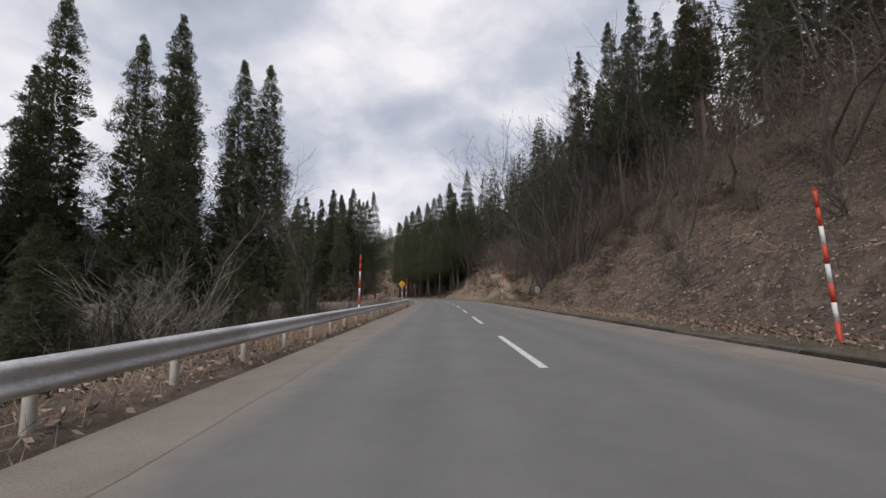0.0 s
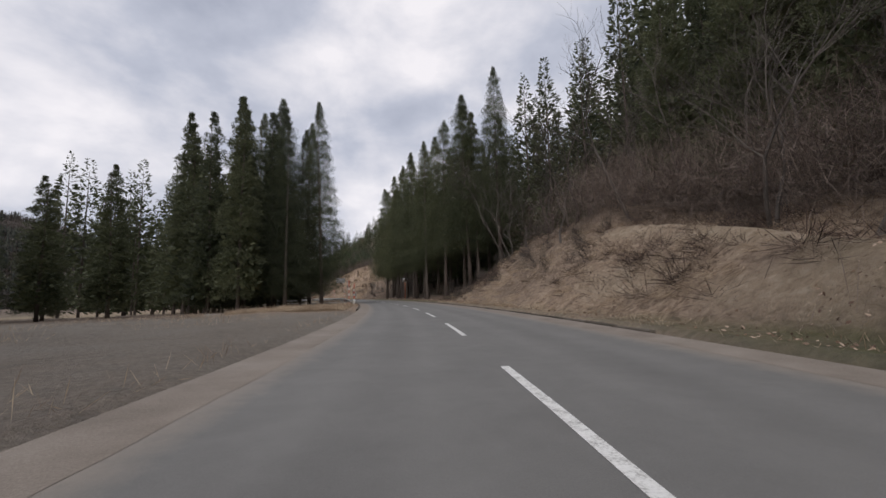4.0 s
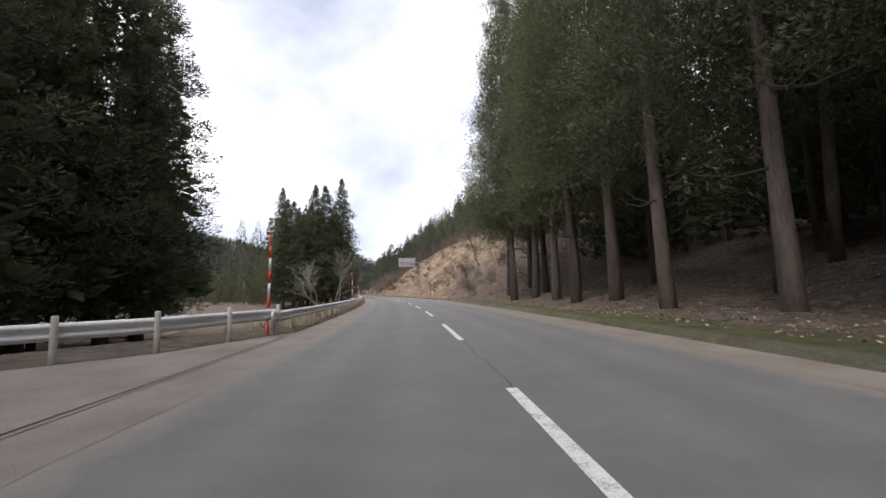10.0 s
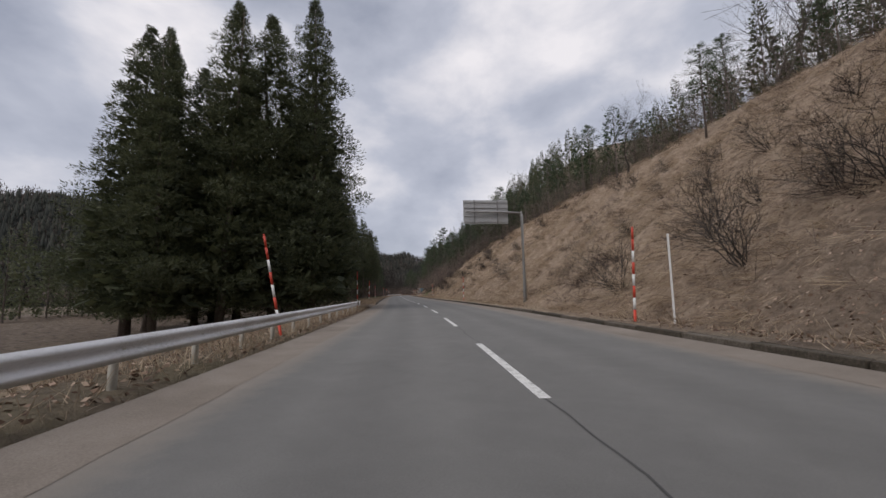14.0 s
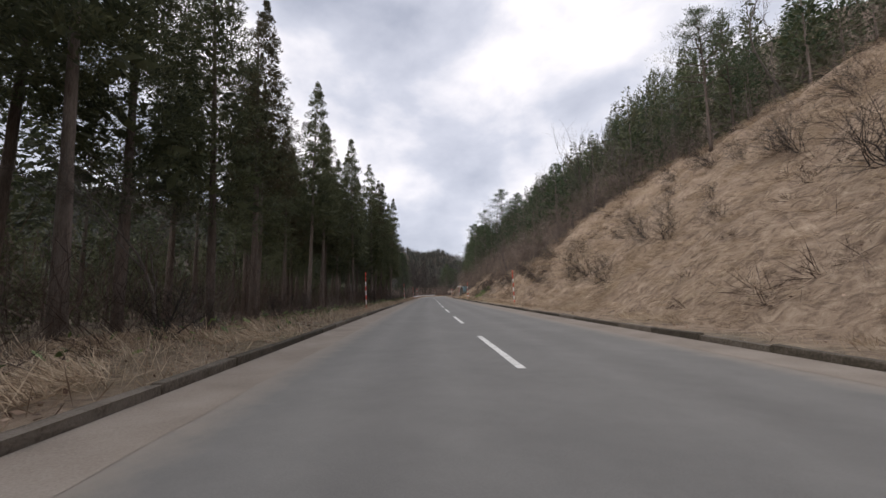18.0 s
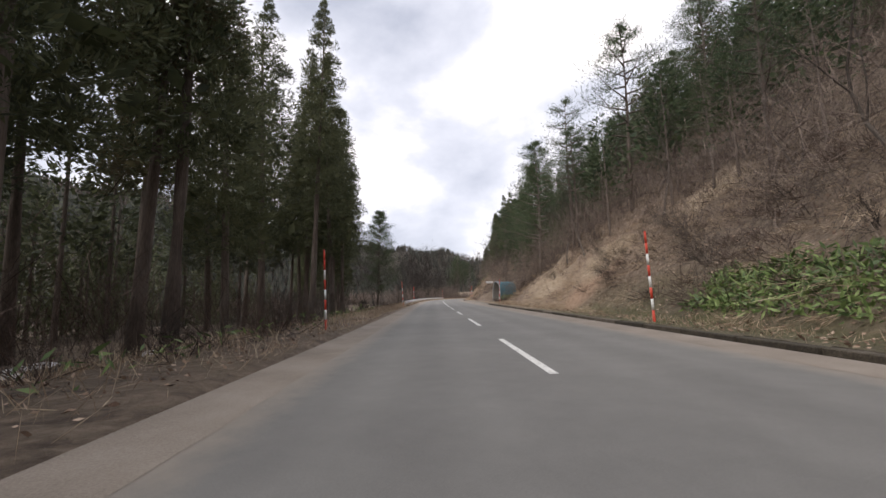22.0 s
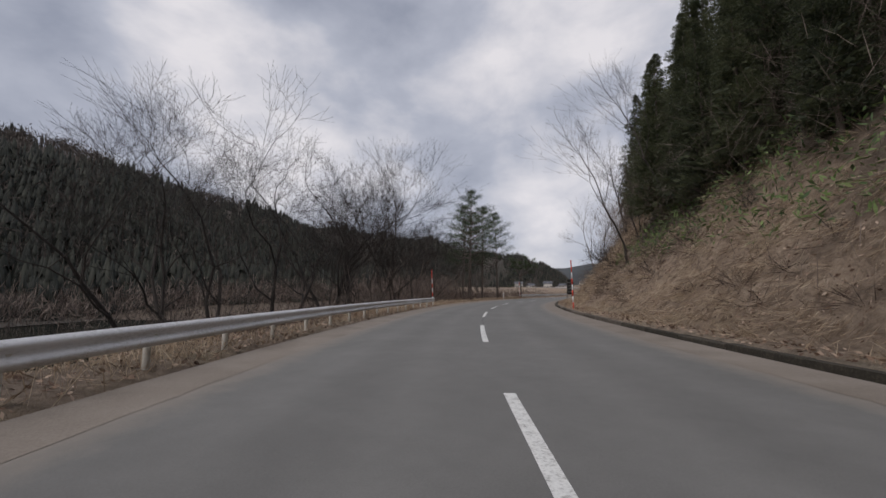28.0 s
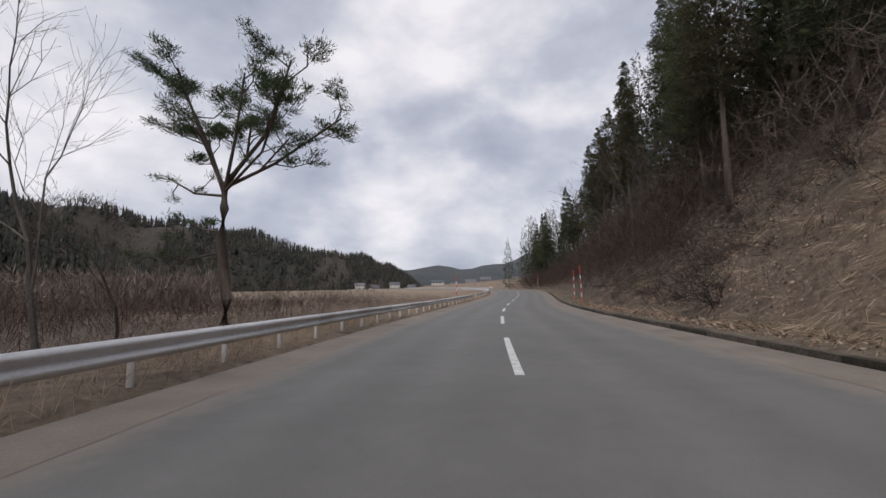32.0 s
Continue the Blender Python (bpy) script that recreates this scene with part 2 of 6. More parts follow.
def ground_material():
    """Soil, straw, leaf litter, moss and gravel, laid out by the ground's own cover map."""
    m = bpy.data.materials.new("verge and slope cover")
    m.use_nodes = True
    n, l = m.node_tree.nodes, m.node_tree.links
    b = n["Principled BSDF"]
    tc = n.new("ShaderNodeTexCoord")
    cover = n.new("ShaderNodeVertexColor")
    cover.layer_name = "cover"
    split = n.new("ShaderNodeSeparateColor")
    l.new(cover.outputs["Color"], split.inputs["Color"])

    def noise_ramp(scale, stops, dist=0.0, lo=0.33, hi=0.67):
        t = n.new("ShaderNodeTexNoise")
        t.inputs["Scale"].default_value, t.inputs["Detail"].default_value = scale, 9.0
        t.inputs["Roughness"].default_value, t.inputs["Distortion"].default_value = 0.68, dist
        l.new(tc.outputs["Object"], t.inputs["Vector"])
        r = n.new("ShaderNodeValToRGB")
        e = r.color_ramp.elements
        e[0].position, e[0].color, e[1].position, e[1].color = lo, (*stops[0], 1), hi, (*stops[-1], 1)
        for i, col in enumerate(stops[1:-1], 1):
            x = e.new(lo + (hi - lo) * i / (len(stops) - 1))
            x.color = (*col, 1)
        l.new(t.outputs["Fac"], r.inputs["Fac"])
        return t, r

    _, litter = noise_ramp(2.2, [(0.06, 0.044, 0.033), (0.15, 0.114, 0.084), (0.26, 0.205, 0.155)], 0.8)
    _, straw = noise_ramp(1.6, [(0.13, 0.09, 0.062), (0.34, 0.25, 0.175), (0.50, 0.39, 0.285)], 1.5)
    _, moss = noise_ramp(1.5, [(0.06, 0.055, 0.025), (0.095, 0.10, 0.035), (0.16, 0.145, 0.07)], 0.5)
    tex, gravel = noise_ramp(9.0, [(0.16, 0.14, 0.115), (0.23, 0.205, 0.17), (0.31, 0.28, 0.24)], 0.3)
    patch = n.new("ShaderNodeTexNoise")
    patch.inputs["Scale"].default_value, patch.inputs["Detail"].default_value = 0.35, 8.0
    l.new(tc.outputs["Object"], patch.inputs["Vector"])
    last = litter.outputs["Color"]
    for channel, col in (("Red", straw), ("Green", moss), ("Blue", gravel)):
        w = n.new("ShaderNodeMath")
        w.operation = "MULTIPLY_ADD"
        w.inputs[1].default_value, w.inputs[2].default_value = 1.2, -0.6
        l.new(patch.outputs["Fac"], w.inputs[0])
        s = n.new("ShaderNodeMath")
        s.operation, s.use_clamp = "ADD", True
        l.new(w.outputs[0], s.inputs[0])
        gain = n.new("ShaderNodeMath")
        gain.operation = "MULTIPLY_ADD"
        gain.inputs[1].default_value, gain.inputs[2].default_value = 1.7, -0.35
        l.new(split.outputs[channel], gain.inputs[0])
        l.new(gain.outputs[0], s.inputs[1])
        mix = n.new("ShaderNodeMixRGB")
        l.new(s.outputs[0], mix.inputs["Fac"])
        l.new(last, mix.inputs["Color1"])
        l.new(col.outputs["Color"], mix.inputs["Color2"])
        last = mix.outputs["Color"]
    soil = n.new("ShaderNodeVertexColor")
    soil.layer_name = "soil"
    parts_ = n.new("ShaderNodeSeparateColor")
    l.new(soil.outputs["Color"], parts_.inputs["Color"])
    _, clay_tone = noise_ramp(3.0, [(0.23, 0.145, 0.092), (0.36, 0.24, 0.16), (0.46, 0.33, 0.235)], 0.6)
    _, sand_tone = noise_ramp(2.5, [(0.24, 0.18, 0.115), (0.40, 0.31, 0.215), (0.52, 0.43, 0.32)], 0.6)
    for channel, col in (("Red", clay_tone), ("Green", sand_tone)):
        mix = n.new("ShaderNodeMixRGB")
        l.new(parts_.outputs[channel], mix.inputs["Fac"])
        l.new(last, mix.inputs["Color1"])
        l.new(col.outputs["Color"], mix.inputs["Color2"])
        last = mix.outputs["Color"]
    l.new(last, b.inputs["Base Color"])
    b.inputs["Roughness"].default_value = 0.95
    bp = n.new("ShaderNodeBump")
    bp.inputs["Strength"].default_value, bp.inputs["Distance"].default_value = 1.0, 0.10
    lumps = n.new("ShaderNodeTexNoise")
    lumps.inputs["Scale"].default_value, lumps.inputs["Detail"].default_value, lumps.inputs["Roughness"].default_value = 1.9, 7.0, 0.75
    l.new(tc.outputs["Object"], lumps.inputs["Vector"])
    relief = n.new("ShaderNodeMath")
    relief.operation = "MULTIPLY_ADD"
    relief.inputs[1].default_value = 3.0
    l.new(lumps.outputs["Fac"], relief.inputs[0])
    l.new(tex.outputs["Fac"], relief.inputs[2])
    l.new(relief.outputs[0], bp.inputs["Height"])
    l.new(bp.outputs["Normal"], b.inputs["Normal"])
    return m


GROUND = ground_material()


def asphalt_material():
    """Grey asphalt: stone grain, long faint wheel tracks, patches and dust towards the edges, by the road's own wear map."""
    m = bpy.data.materials.new("asphalt")
    m.use_nodes = True
    n, l = m.node_tree.nodes, m.node_tree.links
    b = n["Principled BSDF"]
    tc = n.new("ShaderNodeTexCoord")
    wear = n.new("ShaderNodeVertexColor")
    wear.layer_name = "wear"
    split = n.new("ShaderNodeSeparateColor")
    l.new(wear.outputs["Color"], split.inputs["Color"])

    def noise(scale, detail=8.0, rough_=0.65):
        t = n.new("ShaderNodeTexNoise")
        t.inputs["Scale"].default_value, t.inputs["Detail"].default_value, t.inputs["Roughness"].default_value = scale, detail, rough_
        l.new(tc.outputs["Object"], t.inputs["Vector"])
        return t.outputs["Fac"]

    def math_(op, x, y, z=None, clamp=False):
        q = n.new("ShaderNodeMath")
        q.operation, q.use_clamp = op, clamp
        for i, v in enumerate((x, y, z)):
            if v is None:
                continue
            if isinstance(v, (int, float)):
                q.inputs[i].default_value = v
            else:
                l.new(v, q.inputs[i])
        return q.outputs[0]

    grain, patch_, stain = noise(55.0, 6.0, 0.8), noise(0.45, 6.0), noise(2.6, 7.0)
    tone = math_("MULTIPLY_ADD", grain, 0.9, -0.45)
    tone = math_("MULTIPLY_ADD", patch_, 0.55, tone)
    tone = math_("MULTIPLY_ADD", stain, 0.35, tone)
    tone = math_("MULTIPLY_ADD", split.outputs["Red"], 0.10, tone)
    r = n.new("ShaderNodeValToRGB")
    e = r.color_ramp.elements
    e[0].position, e[0].color, e[1].position, e[1].color = 0.05, (0.104, 0.102, 0.096, 1), 0.95, (0.238, 0.233, 0.219, 1)
    l.new(tone, r.inputs["Fac"])
    dust = math_("MULTIPLY_ADD", stain, 1.3, -0.65)
    dust = math_("ADD", dust, math_("MULTIPLY_ADD", split.outputs["Green"], 1.5, -0.35), None, True)
    mix = n.new("ShaderNodeMixRGB")
    l.new(math_("MULTIPLY", dust, 0.75), mix.inputs["Fac"])
    l.new(r.outputs["Color"], mix.inputs["Color1"])
    mix.inputs["Color2"].default_value = (0.27, 0.235, 0.195, 1)
    l.new(mix.outputs["Color"], b.inputs["Base Color"])
    b.inputs["Roughness"].default_value = 0.82
    bp = n.new("ShaderNodeBump")
    bp.inputs["Strength"].default_value, bp.inputs["Distance"].default_value = 0.5, 0.012
    l.new(grain, bp.inputs["Height"])
    l.new(bp.outputs["Normal"], b.inputs["Normal"])
    return m


ASPHALT = asphalt_material()

# ------------------------------------------------------------ the road's line
STEP = 0.5
TURN_AT = np.arange(-10, 720, 10.0)
TURN = [0.63, 0.2, -0.15, -0.1, 0.08, 0.57, 2.39, 4.65, 6.85, 8.95, 10.79, 12.19, 13.54, 14.92, 16.53, 18.4, 19.83, 20.89, 22.44, 23.74, 24.75, 25.79, 26.63, 27.69, 28.53, 29.21, 29.63, 29.47, 29.1, 28.87, 28.76, 28.45, 28.22, 28.6, 28.74, 28.9, 29.01, 28.5, 28.02, 28.21, 28.05, 27.3, 25.86, 23.33, 19.62, 15.98, 11.78, 7.13, 3.22, 0.22, -2.41, -4.01, -5.5, -7.5, -9.5, -10.5, -10, -7, -2, 4, 10, 15, 20, 24, 27, 29, 30]
along = np.arange(-130, 760, STEP)
turn = np.radians(np.interp(along, TURN_AT[:len(TURN)], TURN))
turn = np.convolve(np.pad(turn, 10, mode="edge"), np.ones(21) / 21, "valid")
line_x = np.concatenate([[0], np.cumsum(-np.sin(turn[:-1]) * STEP)])
line_y = np.concatenate([[0], np.cumsum(np.cos(turn[:-1]) * STEP)])
zero = int(130 / STEP)
line_x, line_y = line_x - line_x[zero], line_y - line_y[zero]


def road_xy(s, d):
    """World x, y of the place s metres along the centre line and d metres to its right."""
    a = np.interp(s, along, turn)
    return np.interp(s, along, line_x) + np.cos(a) * d, np.interp(s, along, line_y) + np.sin(a) * d


def rise(s):
    """The road climbs gently at its far end."""
    u = np.clip(np.asarray(s, float) - 510, 0, 250)
    return 0.022 * u * np.clip(u / 60, 0, 1)


def facing(s):
    return float(np.interp(s, along, turn))


# right side: s, foot of the slope, its steepness, its top, the rise beyond, straw, moss
RIGHT = [(-130, 7.5, 0.72, 14, 0.60, 0.15, 0.1), (30, 7.5, 0.76, 15, 0.60, 0.25, 0.15), (42, 8, 0.78, 15, 0.6, 0.2, 0.3), (50, 12.5, 0.85, 14, 0.6, 0.2, 0.5), (58, 14.5, 0.85, 13, 0.6, 0.3, 0.5),
         (66, 8.5, 0.5, 4.2, 0.25, 0.75, 0.2), (76, 7.8, 0.62, 5.2, 0.3, 0.9, 0.1), (86, 7.5, 0.8, 8, 0.4, 0.55, 0.1), (104, 7.8, 0.8, 7.5, 0.4, 0.5, 0.1), (114, 9, 0.5, 5, 0.35, 0.12, 0.3),
         (126, 8, 0.1, 0.6, 0.25, 0.05, 0.55), (174, 8, 0.1, 0.6, 0.25, 0.05, 0.55), (184, 7.5, 0.5, 7, 0.4, 0.1, 0.1), (194, 7.2, 0.72, 12, 0.35, 0.22, 0.0), (208, 7.2, 0.82, 17, 0.3, 0.95, 0.0), (270, 7.2, 0.82, 16, 0.3, 0.95, 0.0),
         (294, 7, 0.85, 11, 0.45, 0.9, 0.05), (312, 7, 0.75, 9, 0.8, 0.4, 0.3), (326, 7, 0.75, 8, 0.85, 0.25, 0.5), (340, 7, 0.85, 9, 0.85, 0.7, 0.1), (352, 7, 0.85, 9, 0.85, 0.5, 0.1), (364, 8.5, 0.7, 6, 0.8, 0.3, 0.1),
         (374, 12.5, 0.9, 6, 0.65, 0.2, 0.1), (386, 12, 0.9, 7, 0.65, 0.2, 0.1), (394, 8.5, 1.0, 9, 0.7, 0.3, 0.1), (410, 7, 1.15, 12, 0.8, 0.4, 0.1), (430, 6.8, 1.2, 12, 0.8, 0.75, 0.0), (455, 6.8, 1.25, 13, 0.8, 0.8, 0.0), (475, 7, 1.2, 12, 0.75, 0.55, 0.1), (496, 7, 1.1, 11, 0.75, 0.65, 0.1), (508, 7.2, 1.0, 11, 0.7, 0.2, 0.1), (520, 7, 1.05, 11, 0.7, 0.12, 0.1),
         (560, 7, 0.9, 9, 0.5, 0.15, 0.1), (590, 10, 0.6, 5, 0.3, 0.5, 0.1), (640, 20, 0.3, 3, 0.1, 0.5, 0.1), (760, 30, 0.1, 1, 0.0, 0.5, 0.1)]
# left side: s, edge of the verge, depth of the ground beyond, how far the bank runs, straw, moss, gravel
LEFT = [(-130, 6.6, -2.5, 5, 0.3, 0.1, 0.0), (40, 6.6, -2.5, 5, 0.3, 0.1, 0.0), (50, 8, -0.1, 6, 0.35, 0.0, 0.55), (80, 10, 0.0, 6, 0.35, 0.0, 0.75), (90, 14, -0.2, 6, 0.7, 0.0, 0.3), (102, 8, -0.5, 5, 0.8, 0.1, 0.0), (118, 8, -0.7, 5, 0.35, 0.2, 0.0),
        (126, 13, -1.2, 4, 0.2, 0.1, 0.5), (144, 12, -1.5, 4, 0.2, 0.1, 0.3), (150, 6.6, -2.0, 4, 0.35, 0.5, 0.0), (205, 6.6, -2.0, 4, 0.4, 0.35, 0.0), (228, 7.5, -1.2, 5, 0.35, 0.1, 0.0), (245, 11, -0.7, 5, 0.85, 0.1, 0.0), (262, 9, -0.8, 5, 0.5, 0.4, 0.0),
        (300, 8, -1.0, 5, 0.25, 0.2, 0.0), (345, 8, -1.2, 5, 0.3, 0.15, 0.0), (358, 8, -1.5, 5, 0.55, 0.1, 0.0), (372, 6.8, -6.5, 13, 0.45, 0.2, 0.0), (440, 6.8, -6.5, 13, 0.45, 0.3, 0.0), (460, 8, -6.0, 15, 0.6, 0.1, 0.0), (480, 8, -4.0, 12, 0.6, 0.1, 0.0), (492, 8, -3.0, 8, 0.6, 0.1, 0.0), (510, 6.8, -2.5, 6, 0.5, 0.1, 0.0), (600, 6.8, -2.5, 8, 0.6, 0.2, 0.0), (690, 6.8, -0.3, 8, 0.7, 0.2, 0.0), (760, 6.8, -0.2, 8, 0.7, 0.2, 0.0)]
RIGHT, LEFT = np.array(RIGHT), np.array(LEFT)
# bare earth on the banks: s, d, reach along, reach across, slant, amount, 1 for orange clay or 0 for pale sand
CLAY = [(336, 9.2, 2.2, 2.6, 0.5, 1.0, 1), (339, 11.5, 3.0, 2.2, 0.6, 0.9, 0), (333, 16.5, 2.6, 1.6, 0.0, 1.0, 0), (346, 9.5, 4.0, 2.0, 0.5, 0.9, 0), (352, 11, 4.0, 2.2, 0.4, 0.8, 0), (300, 8.8, 2.0, 1.6, 0.0, 0.8, 1), (303, 10.5, 2.5, 1.5, 0.3, 0.7, 0),
        (58, 9.3, 3.5, 0.8, 4.0, 1.0, 0), (66, 11.0, 5.0, 0.8, 4.0, 1.0, 0), (75, 12.6, 5.0, 0.8, 5.0, 1.0, 0), (72, 9.0, 3.5, 1.2, 0.0, 0.7, 0), (63, 8.4, 3.0, 0.8, 0.0, 0.6, 0), (108, 10, 4, 2, 0.3, 0.6, 0), (460, 8.6, 3, 2, 0.2, 0.8, 0), (478, 9, 3.5, 2.2, 0.3, 0.8, 0), (466, 10, 3, 3, 0.3, 0.7, 0)]


def knots(table, s):
    return [np.interp(s, table[:, 0], table[:, i]) for i in range(1, table.shape[1])]


def waves(x, y):
    """Unevenness of the ground, in metres, from a few crossing waves."""
    return (0.5 * np.sin(x * 0.31 + 1.3 * np.sin(y * 0.17)) * np.sin(y * 0.27 + 0.8 * np.sin(x * 0.23)) + 0.3 * np.sin(x * 0.83 + y * 0.41) * np.sin(y * 0.71 - x * 0.29)
            + 0.2 * np.sin(1.9 * x - 0.7 * y) * np.sin(1.7 * y + 0.5 * x))


def height(s, d):
    """The ground's height above the road."""
    s, d = np.broadcast_arrays(np.asarray(s, float), np.asarray(d, float))
    foot, steep, top, beyond, _, _ = knots(RIGHT, s)
    edge, depth, run, _, _, _ = knots(LEFT, s)
    x, y = road_xy(s, d)
    w = waves(x, y)
    up = np.clip(d - foot, 0, None)
    first = np.minimum(up * steep, top)
    second = np.clip(up - top / np.maximum(steep, 0.05), 0, 60) * beyond
    far = np.clip((d - 75) / 60, 0, 1)
    lumps_ = 0.40 * waves(2.3 * x + 7.0, 2.3 * y) + 0.30 * (np.abs(np.sin(0.62 * s + 1.4 * np.sin(0.23 * s) + 0.5 * np.sin(0.45 * d))) - 0.62)
    right = 0.16 + first + second * (1 - 0.35 * far) + w * np.clip(up / 3, 0, 1) * 0.55 + lumps_ * np.clip(up / 2, 0, 1) * np.clip(1.3 * steep, 0, 1) * np.clip((30 - d) / 8, 0.2, 1)
    crest = np.interp(s, [51, 60, 68, 80, 88, 95], [0, 1.5, 3.5, 6.2, 6.0, 0])
    ramp = np.minimum(np.clip(d - np.interp(s, [51, 60, 90], [6.6, 7.2, 7.0]), 0, None) * 0.85, crest) - np.clip(d - np.interp(s, [51, 80, 95], [9.5, 13.5, 13.5]), 0, None) * 0.5
    right = np.maximum(right, 0.16 + ramp + 0.25 * lumps_ * np.clip(ramp, 0, 1))
    out_ = np.clip((-d - edge) / run, 0, 1)
    left = 0.03 + depth * out_ * out_ * (3 - 2 * out_) + w * 0.10 * np.clip((-d - edge) / 2, 0, 1)
    near = np.where(d > 0, right, left)
    return np.where(np.abs(d) < 5.2, -0.12, near) + rise(s)


def lift(s, d):
    return float(height(s, d))


def spot(s, d, z=None):
    x, y = road_xy(s, d)
    return Vector((float(x), float(y), lift(s, d) if z is None else z + float(rise(s))))


# ------------------------------------------------------------ building tools


def mesh_from(name, verts, faces, mats=(), smooth=False):
    me = bpy.data.meshes.new(name)
    me.from_pydata([tuple(v) for v in verts], [], [tuple(int(i) for i in f) for f in faces])
    for m in mats:
        me.materials.append(m)
    if smooth:
        me.polygons.foreach_set("use_smooth", [True] * len(me.polygons))
    me.update()
    return me


def quads_mesh(name, verts, count, mats):
    """A mesh of loose four-cornered blades from an array of corners."""
    me = bpy.data.meshes.new(name)
    v = np.ascontiguousarray(verts, np.float32).reshape(-1, 3)
    me.vertices.add(len(v))
    me.vertices.foreach_set("co", v.ravel())
    me.loops.add(count * 4)
    me.loops.foreach_set("vertex_index", np.arange(count * 4, dtype=np.int32))
    me.polygons.add(count)
    me.polygons.foreach_set("loop_start", np.arange(count, dtype=np.int32) * 4)
    for m in mats:
        me.materials.append(m)
    me.update(calc_edges=True)
    return me


def strips_mesh(name, rows, faces_quads, mats, smooth=False):
    """A mesh from an array of places and an array of four-cornered faces."""
    me = bpy.data.meshes.new(name)
    v = np.ascontiguousarray(rows, np.float32).reshape(-1, 3)
    f = np.ascontiguousarray(faces_quads, np.int32).reshape(-1, 4)
    me.vertices.add(len(v))
    me.vertices.foreach_set("co", v.ravel())
    me.loops.add(len(f) * 4)
    me.loops.foreach_set("vertex_index", f.ravel())
    me.polygons.add(len(f))
    me.polygons.foreach_set("loop_start", np.arange(len(f), dtype=np.int32) * 4)
    if smooth:
        me.polygons.foreach_set("use_smooth", np.ones(len(f), bool))
    for m in mats:
        me.materials.append(m)
    me.update(calc_edges=True)
    return me


def part(name, data, mat, parent, label=""):
    """Links a bmesh or a mesh as one object under a thing or a part."""
    if isinstance(data, bmesh.types.BMesh):
        me = bpy.data.meshes.new(name)
        data.to_mesh(me)
        data.free()
    else:
        me = data
    if mat and not me.materials:
        me.materials.append(mat)
    ob = new(name, me)
    ob.parent = parent
    if label:
        ob["label"] = label
    return ob


def box(size, at=(0, 0, 0), bevel=0.0, turned=None):
    bm = bmesh.new()
    bmesh.ops.create_cube(bm, size=1.0, matrix=Matrix.Diagonal((*size, 1)))
    if bevel:
        bmesh.ops.bevel(bm, geom=bm.edges[:], offset=bevel, segments=2, affect="EDGES", profile=0.6)
    m = Matrix.Translation(at)
    if turned is not None:
        m = m @ turned
    bmesh.ops.transform(bm, matrix=m, verts=bm.verts[:])
    return bm


def tube(points, radii, sides=8, cap=True, bm=None):
    """A round bar along points."""
    bm = bm or bmesh.new()
    rings = []
    for i, p in enumerate(points):
        p = Vector(p)
        way = (Vector(points[min(i + 1, len(points) - 1)]) - Vector(points[max(i - 1, 0)])).normalized()
        side = way.cross(Vector((0, 0, 1)))
        if side.length < 0.01:
            side = Vector((1, 0, 0))
        side.normalize()
        up = side.cross(way)
        r = float(radii[i] if isinstance(radii, (list, tuple)) else radii)
        rings.append([bm.verts.new(p + r * (math.cos(a) * side + math.sin(a) * up)) for a in (2 * math.pi * k / sides for k in range(sides))])
    for a, b in zip(rings, rings[1:]):
        for k in range(sides):
            f = bm.faces.new((a[k], a[(k + 1) % sides], b[(k + 1) % sides], b[k]))
            f.smooth = True
    if cap:
        bm.faces.new(rings[0][::-1])
        bm.faces.new(rings[-1])
    return bm


def thing(name, at, label, category, group="", turned=0.0, kind=""):
    ob = new(name)
    ob.matrix_basis = pose(at[0], at[1], at[2], 0, 0, math.degrees(turned))
    return tagged(ob, label, category, group, kind)


def band(s0, s1, d_rows, z_rows, step=2.0):
    """Places and faces of a strip along the road: rows across at the given offsets and heights."""
    ss = np.arange(s0, s1 + step / 2, step)
    rows = np.array([np.stack([*road_xy(ss, d), z + rise(ss)], -1) for d, z in zip(d_rows, z_rows)])
    n, m = len(d_rows), len(ss)
    idx = np.arange(n * m).reshape(n, m)
    f = np.stack([idx[:-1, :-1], idx[1:, :-1], idx[1:, 1:], idx[:-1, 1:]], -1).reshape(-1, 4)
    return rows.reshape(-1, 3), f


# ------------------------------------------------------------ ground


